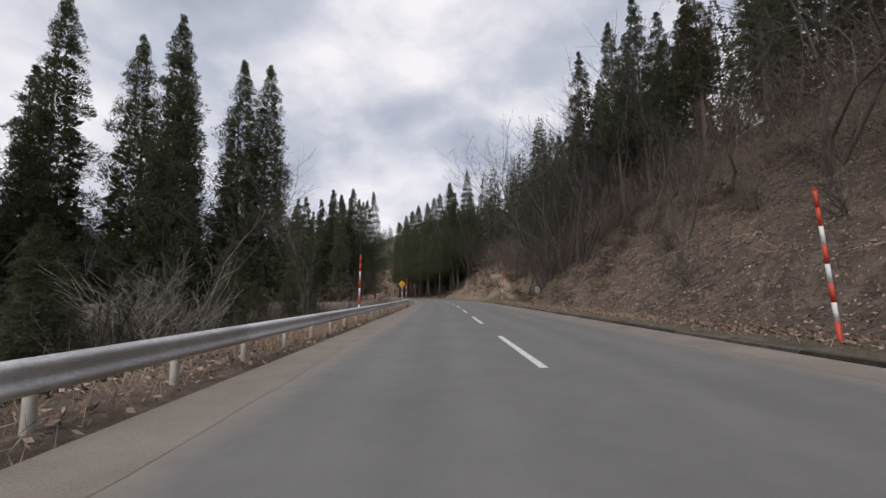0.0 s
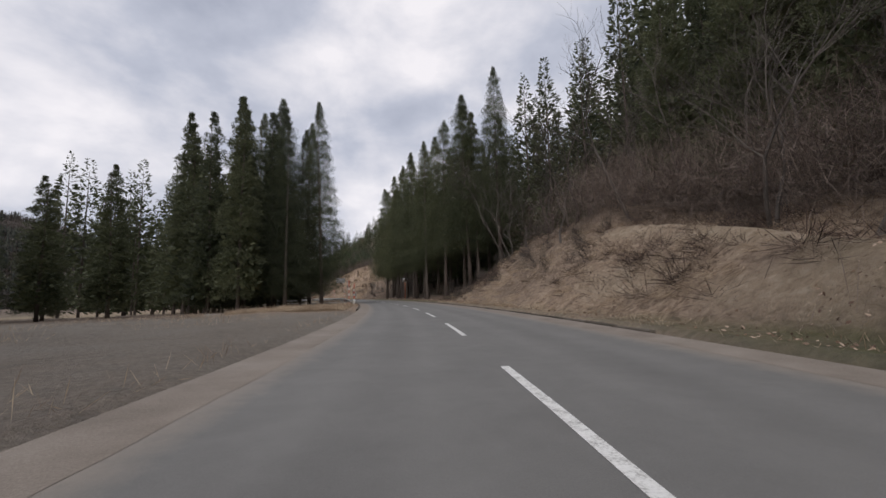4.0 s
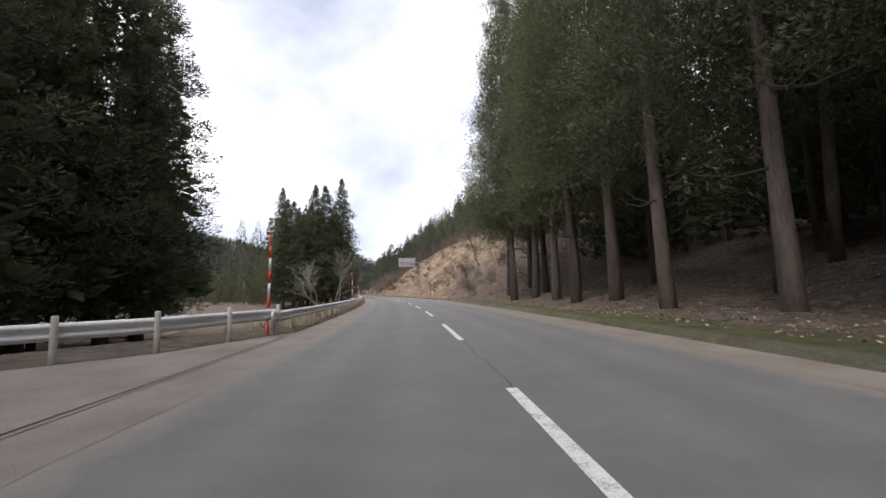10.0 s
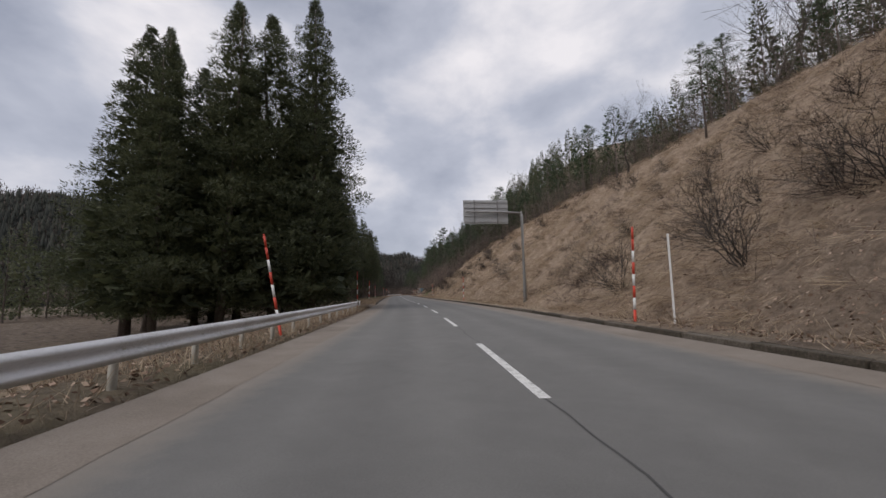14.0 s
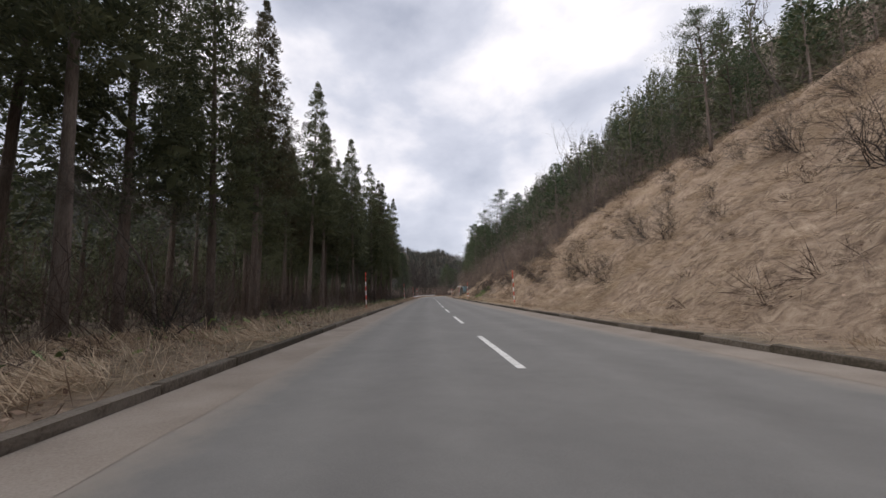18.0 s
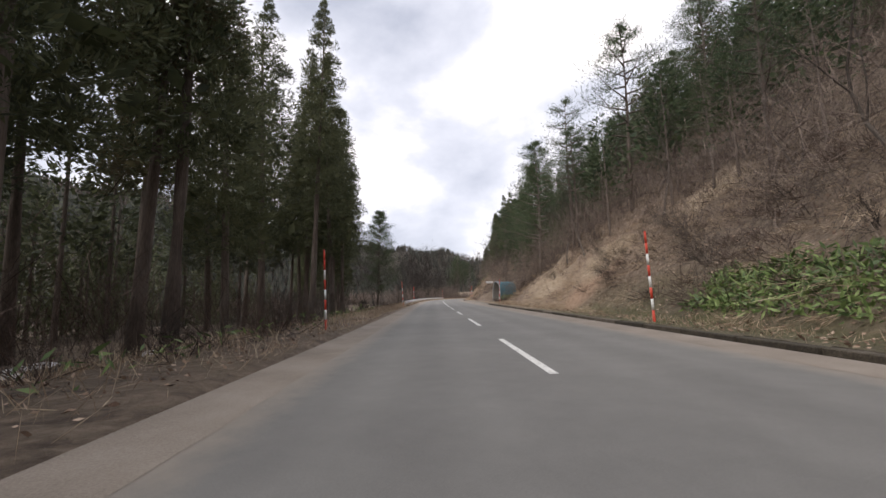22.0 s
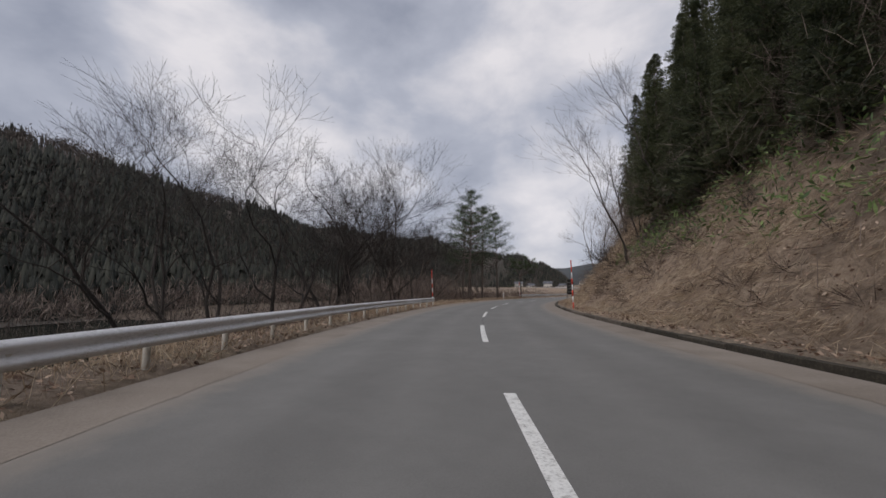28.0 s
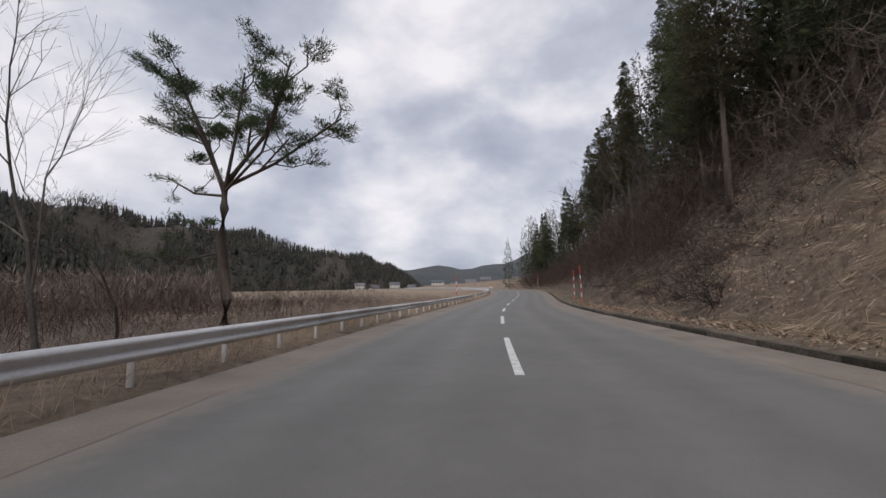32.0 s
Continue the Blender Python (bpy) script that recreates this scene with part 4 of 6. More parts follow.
def wood(name, label, places, mat, per=420, wide=0.125, bare=0.10, size=0.062, seed=0, shape=0.72, spread=(1.0, 1.35)):
    """A stand of trees too many to count, joined into one mesh of sprays, with its stems in another."""
    rng = np.random.default_rng(seed)
    per, size = int(per * 2.3), size * 0.60
    P = np.array(places)
    x, y = road_xy(P[:, 0], P[:, 1])
    z = height(P[:, 0], P[:, 1])
    tall = P[:, 2]
    k = np.repeat(np.arange(len(P)), per)
    u = rng.beta(*spread, len(k))
    turn_ = rng.uniform(0, 2 * math.pi, len(k))
    lump = 1 + 0.25 * np.sin(u * tall[k] * 1.9 + k) + 0.22 * np.sin(3 * turn_ + k * 1.7 + 6 * u)
    rim = wide * tall[k] * np.clip(1 - u, 0.015, 1) ** shape * lump * (0.7 + 0.3 * np.clip(u / 0.12, 0, 1))
    r = rim * np.sqrt(rng.uniform(0.15, 1.0, len(k)))
    at = np.stack([x[k] + np.cos(turn_) * r, y[k] + np.sin(turn_) * r, z[k] + tall[k] * (bare + (1 - bare) * u) + rng.normal(0, 0.15, len(k))], -1)
    way = np.stack([np.cos(turn_), np.sin(turn_), 0.35 + 0 * turn_], -1) + rng.normal(0, 0.45, (len(k), 3))
    L = size * tall[k] * rng.uniform(0.6, 1.35, len(k)) * (0.5 + 0.5 * np.clip((1 - u) * 2, 0, 1))
    q = blades(at, way, L, L * rng.uniform(0.3, 0.55, len(k)), rng)
    tagged(new(name, quads_mesh(name, q, len(q), [mat])), label, "trees", kind="stuff")
    V, F = [], []
    for i in range(len(P)):
        r0 = 0.007 * tall[i] + 0.05
        n0 = len(V)
        for zz, rr in ((-0.4, r0), (tall[i] * 0.9, r0 * 0.15)):
            V += [(x[i] + rr * math.cos(a), y[i] + rr * math.sin(a), z[i] + zz) for a in (0.0, 1.257, 2.513, 3.77, 5.027)]
        F += [(n0 + a, n0 + (a + 1) % 5, n0 + 5 + (a + 1) % 5, n0 + 5 + a) for a in range(5)]
    tagged(new(name + "_stem", mesh_from("stem", V, F, [BARK], True)), "straight brown stems inside the wood", "tree trunk", kind="stuff")


def off_side_road(places):
    """Leaves out what would stand on the side road before its guardrail."""
    return [p for p in places if p[0] > 148.5 + 0.5 * (-p[1] - 17.4) or -p[1] - 4.8 > 1.13 * (p[0] - 115.7)]


# left of the road
cedars(CEDAR_DENSE, "roadside cedars", [(37, -32, 31), (41.5, -31, 31), (45.3, -23, 31.5), (32.4, -36, 32), (43.2, -24.8, 31), (35.5, -27.5, 32)], 80)
cedars(CEDAR_FULL, "roadside cedars", [(31, -43, 28), (50, -26, 15), (26, -40, 31), (22, -35, 29), (38, -43, 28), (47, -36, 22), (55, -31, 17)]
       + [(88.3, -41.8, 15.5), (85.6, -36.5, 17.5), (91.6, -37.5, 16.5), (94.5, -32.6, 13), (106, -33, 18), (98, -40, 14), (82, -44, 14), (101, -46, 15), (104, -38, 15)], 1)
cedars(CEDAR_LOT, "cedar stand by the lot", [(116, -10.4, 32), (119, -16, 34), (112, -15, 29), (123.5, -14.2, 31), (122, -20, 33), (127, -19.5, 32), (120.5, -12.5, 31)], 31)
cedars(CEDAR_FULL, "cedar stand by the lot", off_side_road([p for p in scatter(3, 22, 108, 140, -36, -17, 4.2, 27, 34) if -p[1] - 1.7 < 0.72 * (p[0] - 80.5)]) + [(164, -27, 30), (170, -22.5, 27), (161, -37, 30), (166, -34, 29)], 3)
cedars(CEDAR_DENSE, "cedar stand by the lot", [(151, -19.5, 29), (154.5, -23.5, 30), (157, -29, 31), (159, -34, 30), (157, -20.5, 30), (161, -19.2, 30), (166, -20, 29)], 81, girth=1.2)
cedars(CEDAR_DENSE, "cedar clump in the field", [(223.1, -9.4, 27), (224.2, -22.2, 25.5), (220.1, -15.1, 25.5), (222.9, -12.3, 26), (217.5, -18, 20), (227, -16.5, 22), (230, -11.0, 23), (219, -20.5, 22), (226, -19.5, 23)], 4, girth=1.22)
cedars(CEDAR_NEAR, "cedar clump in the field", scatter(4, 7, 224, 244, -26, -13, 3.8, 18, 22), 40)
cedars(CEDAR_NEAR, "roadside cedar wood", scatter(5, 42, 240, 352, -21, -11.0, 3.4, 20, 26) + [(298, -10.6, 22), (322, -10.4, 23), (335, -9.8, 23), (343, -10.5, 24), (349, -11, 22)], 5)
pines("last trees of the wood", [(362.5, -9.3, 13.6)], 61, LONE, "slender dark pine standing alone at the end of the wood", 0.8)
cedars(CEDAR_NEAR, "roadside cedar wood", [(352.6, -13, 22), (356, -14.5, 21), (354, -18, 20), (367.4, -16.3, 24.5), (362, -14.5, 23), (365, -18.5, 24), (369, -21, 24)], 62)
wood("cedar_wood", "dense dark cedar wood behind the front trees", off_side_road(scatter(33, 34, 138, 172, -54, -24, 3.0, 24, 30) + [p for p in scatter(32, 22, 108, 166, -62, -30, 4.2, 26, 31) if -p[1] - 1.7 < 0.7 * (p[0] - 80.5)]), CEDAR, 520, 0.13, 0.04, 0.055, 6)
wood("cedar_wood_edge", "thin cedar wood behind the roadside trees", scatter(6, 36, 246, 356, -36, -22, 3.6, 19, 24), CEDAR, 460, 0.12, 0.26, 0.042, 66)
wood("young_cedar_wood", "low dark young cedars behind the roadside wood", scatter(67, 120, 236, 366, -46, -24, 2.7, 8, 13), CEDAR, 520, 0.18, 0.03, 0.06, 67)
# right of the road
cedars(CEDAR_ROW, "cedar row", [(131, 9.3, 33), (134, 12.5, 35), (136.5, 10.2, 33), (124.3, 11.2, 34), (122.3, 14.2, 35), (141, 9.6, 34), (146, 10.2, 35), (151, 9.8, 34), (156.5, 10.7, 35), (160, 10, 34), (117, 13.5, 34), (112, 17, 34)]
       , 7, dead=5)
cedars(CEDAR_NEAR, "cedar row", scatter(7, 16, 112, 182, 14, 24, 4.2, 28, 33), 70)
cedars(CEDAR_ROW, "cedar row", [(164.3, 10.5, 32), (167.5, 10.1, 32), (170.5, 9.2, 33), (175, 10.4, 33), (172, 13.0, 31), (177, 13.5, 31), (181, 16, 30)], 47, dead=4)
wood("cedar_slope_wood", "dark cedar wood climbing the hill behind the road", scatter(8, 90, 84, 184, 23, 62, 3.8, 27, 35) + scatter(44, 90, -14, 90, 27, 62, 3.8, 18, 26), CEDAR, 800, 0.125, 0.04, 0.05, 8)
cedars(CEDAR_NEAR, "cedars on the slope", scatter(9, 10, 14, 84, 23, 30, 4.6, 17, 23) + [(35, 21, 19), (31.8, 22, 20), (50, 22, 23), (54, 23, 24)], 9)
wood("mixed_slope_wood", "dark mixed conifers above the straw slope", scatter(10, 80, 184, 300, 30, 62, 3.6, 7, 13) + scatter(11, 110, 296, 398, 26, 62, 3.6, 10, 16), CEDAR, 320, 0.14, 0.03, 0.08, 10)
wood("pine_slope_wood", "grey-green pines along the top of the slope", scatter(26, 50, 192, 300, 26, 46, 3.4, 6, 10) + scatter(27, 70, 298, 396, 14, 40, 3.4, 7, 12), PINE, 260, 0.20, 0.28, 0.075, 11, 0.5, (1.3, 1.1))
cedars(CEDAR_DENSE, "cedars on the steep bank", [(436, 14.5, 14), (441, 17, 16), (428, 16, 15), (421, 15, 14), (447, 15.5, 15)], 46)
cedars(CEDAR_FULL, "cedars on the steep bank", scatter(12, 26, 400, 475, 14, 26, 3.4, 12, 17), 12)
wood("steep_bank_wood", "dark cedar wood above the steep bank", scatter(13, 80, 396, 500, 20, 58, 3.6, 12, 18) + scatter(28, 170, 490, 620, 13, 56, 3.0, 14, 21), CEDAR, 620, 0.13, 0.02, 0.042, 13)
cedars(CEDAR_FULL, "cedars on the steep bank", scatter(93, 12, 424, 452, 11.5, 15.5, 2.4, 8, 12), 93)
cedars(CEDAR_NEAR, "cedars on the steep bank", scatter(48, 26, 500, 600, 11.5, 18, 3.4, 15, 20), 48)
cedars(CEDAR_FULL, "cedars on the slope", scatter(92, 18, 48, 84, 21, 33, 3.6, 18, 24), 92)
cedars(CEDAR_NEAR, "cedars on the slope", [(45.6, 17.5, 26), (40, 18.5, 24), (38.3, 20.5, 24), (43, 21, 23)], 82)
bare_trees("bare trees on the slope", [(45, 11.5, 17), (47, 13.2, 19), (41, 13.8, 19), (52, 13.5, 17), (43, 12.5, 16), (55, 16, 17), (60, 17, 16)], 83, kinds=BARE_FINE)
bare_trees("bare trees on the slope", scatter(14, 50, -8, 108, 12, 27, 2.8, 8, 13), 14)
bare_trees("bare trees on the slope", scatter(86, 10, 184, 204, 14, 26, 2.5, 7, 11), 86)
bare_trees("bare trees on the slope", scatter(15, 22, 186, 300, 24, 40, 4, 6, 10), 15)
bare_trees("bare trees on the slope", scatter(16, 44, 298, 396, 11, 28, 2.6, 6, 11) + [(218.6, 29.2, 8.5)], 16)
bare_trees("bare trees on the steep bank", scatter(17, 50, 394, 530, 9, 20, 2.4, 5, 9), 17)
cedars(CEDAR_FULL, "young roadside cedars", scatter(84, 20, 10, 48, -30, -13.5, 3.2, 5, 9), 84, "young dark cedar with boughs down to the ground")
bare_trees("bare roadside trees", [(15.5, -12.5, 9), (18, -14, 8), (28, -12, 7), (38, -14.5, 11)], 18, kinds=BARE[:1] + BARE[3:])
bare_trees("bare riverside trees", [(456, -19.5, 17), (459, -22, 25), (463, -18.5, 15), (466, -21.5, 16), (471, -19.5, 15), (475, -19, 15), (452, -24, 24), (449, -28, 24), (464, -24, 25), (472, -20, 24), (478, -18, 15), (466, -20.5, 15), (446, -31, 22), (461, -20, 15)], 19, kinds=RIVER)
bare_trees("bare roadside trees", [(66, -36, 6), (70, -40, 6), (62, -44, 6), (300, -9.5, 5), (262, -10.5, 6), (480, -16, 9), (482, -15, 9), (508, -21, 9), (34.0, -10.4, 5.6)], 20, kinds=BARE_FINE[:1])
bare_trees("bare roadside trees", [(11.0, -11.2, 5.6), (14.0, -12.6, 5.2), (188.5, -8.8, 8.6), (187.5, -10.6, 8.2), (190.0, 9.4, 5.0)], 91, "slender leafless tree with pale grey bark and few branches", kinds=SPARSE)
bare_trees("bare roadside trees", [(503, -18.6, 13)], 29, kinds=BARE[3:4])
bare_trees("bare trees by the reservoir", scatter(60, 12, 372, 440, -24, -11, 4, 4, 6.5), 60)
pines("pines on the slope", scatter(21, 16, 196, 300, 24, 40, 4.5, 7, 11), 21)
pines("pines on the slope", scatter(22, 20, 300, 392, 13, 30, 4.0, 8, 13) + [(214.2, 30.3, 5), (223, 29, 8), (280, 23, 13), (344, 16.8, 18), (336, 19, 14), (357, 11.5, 17), (339, 18, 11), (351, 13.8, 17), (372, 15.5, 19), (378, 16.5, 19), (384, 15, 17), (390, 13, 16)], 22)
pines("riverside pines", [(478.7, -10.9, 19), (481, -13, 18), (484, -10.5, 17), (487.7, -8.9, 16), (486, -13.5, 17)], 23, PINES[:1])
rng_s = random.Random(77)
for s, d, tall in (scatter(70, 40, 198, 300, 8.5, 22, 3.4, 1.6, 4.0) + scatter(85, 26, 258, 312, 7.8, 18, 2.2, 1.4, 3.2) + scatter(79, 16, 180, 212, 8, 18, 2.6, 2.4, 4.2) + scatter(71, 20, 300, 372, 8.5, 16, 3.0, 1.6, 3.2) + scatter(72, 22, -5, 60, 9, 18, 3.0, 1.8, 3.5) + scatter(73, 34, 78, 118, 8.8, 18, 2.4, 1.6, 3.4)
                   + scatter(74, 40, 398, 520, 7.6, 15, 2.4, 1.6, 3.4) + scatter(75, 24, 242, 356, -11, -8.5, 3.0, 1.2, 2.4) + scatter(76, 14, 2, 44, -9.5, -7.5, 2.5, 1.2, 2.2) + scatter(78, 16, 362, 446, -10, -7.5, 3.5, 1.2, 2.4)):
    plant("shrub", SHRUB, "leafless brown shrub with many thin stems", "shrub", "shrubs on the verges", s, d, tall / (3.9 if d > 0 else 3.0), rng_s, ("stem", "branchwork"), tip=rng_s.uniform(24, 58) if d > 0 else 0.0)


def lone_pine(s, d):
    """A spreading red pine: a clear stem that forks low into long rising limbs with loose needle tufts."""
    rng, r2 = np.random.default_rng(90), random.Random(90)
    bm = tube([(0, 0, -0.4), (0.03, 0.03, 0.4), (0.07, 0.04, 1.3), (-0.03, 0.0, 2.3), (-0.12, 0.03, 3.2), (-0.06, 0.0, 4.0), (-0.08, 0.0, 4.7)], [0.17, 0.135, 0.12, 0.115, 0.11, 0.105, 0.10], 9)
    tufts = []

    def limb(p, q, r, depth):
        bow = Vector((r2.gauss(0, 0.12), r2.gauss(0, 0.12), -0.07 * (q - p).length))
        mid_ = p.lerp(q, 0.5) + bow
        tube([p, mid_, q], [r, r * 0.75, r * 0.45], 6 if depth > 1 else 4, False, bm)
        if depth == 0:
            tufts.append((np.array(mid_.lerp(q, 0.4)), np.array(q)))
            return
        count_ = 5 if depth == 2 else 4
        for k in range(count_):
            u = 0.42 + 0.58 * (k + 0.6) / count_
            base = (p.lerp(mid_, u * 2) if u < 0.5 else mid_.lerp(q, u * 2 - 1))
            out_ = Vector((r2.gauss(0, 1), r2.gauss(0, 1), 0.25 + r2.gauss(0, 0.35))).normalized()
            way_ = ((q - p).normalized() * 0.55 + out_ * 0.75).normalized()
            limb(base, base + way_ * (q - p).length * r2.uniform(0.20, 0.34) if depth == 2 else base + way_ * (q - p).length * r2.uniform(0.28, 0.42), max(r * 0.42, 0.008), depth - 1)
        tufts.append((np.array(mid_.lerp(q, 0.6)), np.array(q)))

    fork = Vector((-0.08, 0, 4.6))
    for x, y, z, r in ((-1.8, 0.4, 8.5, 0.06), (-0.9, -0.7, 8.1, 0.05), (0.0, 0.9, 7.5, 0.05), (0.7, -0.5, 7.9, 0.05), (1.75, -0.3, 8.3, 0.06), (2.75, 0.4, 6.8, 0.055), (2.0, -1.0, 7.0, 0.045), (-1.3, 0.9, 7.0, 0.045)):
        limb(fork + Vector((0, 0, r2.uniform(-0.2, 0.2))), Vector((x, y, z)), r, 2)
    for p, q, r in (((-0.1, 0, 4.4), (-2.1, 0.5, 5.3), 0.045), ((-0.08, 0, 4.7), (1.9, -0.6, 5.7), 0.05), ((-0.1, 0, 3.3), (-1.3, 0.4, 3.7), 0.03), ((0, 0, 2.7), (-1.9, -0.3, 2.6), 0.03)):
        limb(Vector(p), Vector(q), r, 1)
    at, way = [], []
    for a, b in tufts:
        n = 95
        k = rng.uniform(0.0, 1.1, (n, 1))
        at.append(a + (b - a) * k + rng.normal(0, 1, (n, 3)) * np.array([0.09, 0.09, 0.05]))
        way.append(rng.normal(0, 0.6, (n, 3)) + (b - a) / np.linalg.norm(b - a) * 0.7 + np.array([0, 0, 0.35]))
    at, way = np.concatenate(at), np.concatenate(way)
    L = 0.16 * rng.uniform(0.6, 1.3, len(at))
    q = blades(at, way, L, L * 0.11, rng)
    ob = thing("pine", spot(s, d), "lone spreading red pine with a forked stem behind the guardrail", "tree", turned=facing(s))
    ob.matrix_basis = ob.matrix_basis @ Matrix.Diagonal((1.22, 1.22, 0.99, 1))
    part("trunk", bm, BARK, ob)
    part("crown", quads_mesh("crown", q, len(q), [PINE]), None, ob)


lone_pine(499.6, -8.1)

# ------------------------------------------------------------ road furniture
for k in range(-12, 72):
    s0 = 5.2 + 10 * k
    v, f = band(s0, s0 + 5, (-0.075, 0.075), (0.006, 0.006), 2.5)
    part("lane_dash", strips_mesh("lane_dash", v, f[:, ::-1], [PAINT]), None, road)

for s_from, s_to in ((120, 160), (190, 220), (425, 462)):
    for k in range(-12, 72):
        s0 = 10.2 + 10 * k
        if s_from <= s0 < s_to:
            ss = np.arange(s0 - 0.1, s0 + 5.15, 0.35)
            wob = 0.03 * np.sin(ss * 1.7 + k) + 0.02 * np.sin(ss * 4.3)
            rows = np.concatenate([np.stack([*road_xy(ss, 0.02 + wob + w), 0.004 + rise(ss)], -1) for w in (-0.013, 0.013)])
            idx = np.arange(len(ss) - 1)
            quads = np.stack([idx, idx + len(ss), idx + len(ss) + 1, idx + 1], -1)
            part("sealed_crack", strips_mesh("sealed_crack", rows, quads[:, ::-1], [TAR]), None, road, "dark sealed crack along the centre joint")

BEAM = [(0.00, 0.755), (-0.03, 0.735), (-0.075, 0.70), (-0.075, 0.66), (-0.02, 0.615), (0.0, 0.585), (-0.02, 0.555), (-0.075, 0.51), (-0.075, 0.47), (-0.03, 0.435), (0.0, 0.41)]


def guardrail(s0, s1, d, label, post_mat=None):
    """W-beam panels on round posts two metres apart; the beam's face is towards the road (offsets to the right)."""
    at = spot(s0, d, 0)
    rail = tagged(new("guardrail"), label, "guardrail", "guardrails")
    rail.location = at
    back = Matrix.Translation(-at)
    n = int(round((s1 - s0) / 4))
    for i in range(n):
        a, b = s0 + 4 * i, s0 + 4 * i + 4.12
        ss = np.arange(a, b + 0.01, 1.03)
        rows = []
        for du, z in BEAM:
            x, y = road_xy(ss, d - du + 0.004 * (i % 2))
            rows.append(np.stack([x, y, z - 0.012 + rise(ss)], -1))
        for du, z in BEAM[::-1]:
            x, y = road_xy(ss, d - du - 0.005 + 0.004 * (i % 2))
            rows.append(np.stack([x, y, z - 0.012 + rise(ss)], -1))
        rows.append(rows[0])
        rows = np.array(rows) - np.array(at)
        m, k = rows.shape[:2]
        idx = np.arange(m * k).reshape(m, k)
        f = np.stack([idx[:-1, :-1], idx[1:, :-1], idx[1:, 1:], idx[:-1, 1:]], -1).reshape(-1, 4)
        part("rail_beam", strips_mesh("rail_beam", rows, f, [ZINC], True), None, rail)
    post_me = None
    for i in range(int((s1 - s0) / 2) + 1):
        s = s0 + 2 * i + 0.3
        x, y = road_xy(s, d - 0.12)
        if post_me is None:
            bm = tube([(0, 0, -0.6), (0, 0, 0.66), (0, 0, 0.69)], [0.057, 0.057, 0.04], 10)
            tube([(0, 0, 0.585), (0.13, 0, 0.585)], 0.035, 6, True, bm)
            post_me = bpy.data.meshes.new("post")
            bm.to_mesh(post_me)
            bm.free()
            post_me.materials.append(post_mat or CREAM)
        p = new("post", post_me)
        p.parent = rail
        p.matrix_basis = back @ pose(float(x), float(y), float(rise(s)), 0, 0, math.degrees(facing(s)))
    for s in (s0, s1 + 0.1):
        x, y = road_xy(s, d - 0.02)
        bm = tube([(0, 0, 0.40), (0, 0, 0.76)], [0.13, 0.13], 12)
        e = part("end_sleeve", bm, ZINC, rail)
        e.matrix_basis = back @ pose(float(x), float(y), float(rise(s)), 0, 0, math.degrees(facing(s))) @ Matrix.Diagonal((0.55, 1.2, 1, 1))
    return rail


RAIL_LABEL = "weathered grey corrugated steel guardrail on cream round posts"
guardrail(-58, 46, -5.45, RAIL_LABEL)
guardrail(106, 118, -5.6, "short grey guardrail with blunt white-painted end sleeve")
guardrail(148, 222, -5.5, RAIL_LABEL)
guardrail(361, 449, -5.45, RAIL_LABEL)
guardrail(492, 540, -5.45, "pale corrugated steel guardrail on white round posts", WHITE)
guardrail(544, 612, -5.5, "pale corrugated steel guardrail on white round posts", WHITE)
guardrail(612, 692, 5.9, RAIL_LABEL)


def pole_meshes():
    made = []
    for i in range(8):
        z0 = 3.2 * i / 8
        bm = tube([(0, 0, z0 - (0.4 if i == 0 else 0)), (0, 0, z0 + 0.4)], 0.046 - 0.0012 * i, 10)
        if i == 7:
            tube([(0, 0, z0 + 0.4), (0, 0, z0 + 0.44)], [0.046, 0.02], 10, True, bm)
        me = bpy.data.meshes.new("band")
        bm.to_mesh(me)
        bm.free()
        me.materials.append(RED if i % 2 == 0 and i != 7 or i == 7 else WHITE)
        made.append(me)
    return made


POLE = pole_meshes()
POLES = [(6.6, 6.45, -4), (17.7, -5.75, 3), (45.9, -5.75, 3), (46.1, 5.85, 5), (106.2, -6.35, 0), (118.4, -5.55, 0), (123.7, -5.5, 1), (148.1, -5.75, 2), (173.3, -5.7, -2), (203.4, 5.85, 4), (203.3, -5.7, -18), (223.4, -5.8, -1), (250, -6.5, 2),
         (284.1, -6.9, -3), (285.6, 6.75, -3), (325, -6.2, -3), (322.8, 5.9, -2), (362.4, -5.9, -4), (364, 7.4, 4), (405, 7.0, 0), (388, -5.9, -2), (450.5, -5.9, -4), (442.7, 5.6, -2), (485.6, 7.1, -5), (492.3, -5.95, -6), (526, 6.6, -2), (532.5, -5.95, 0), (534, 6.8, 0), (580, 6.6, 0), (244, 6.6, 0)]
for s, d, tilt in POLES:
    at = spot(s, d)
    ob = thing("snow_pole", (at.x, at.y, at.z), "red and white banded snow pole at the road edge", "snow pole", "snow poles")
    ob.matrix_basis = pose(at.x, at.y, max(at.z, 0), 0, tilt * 0.6, math.degrees(facing(s)))
    for me in POLE:
        p = new("band", me)
        p.parent = ob

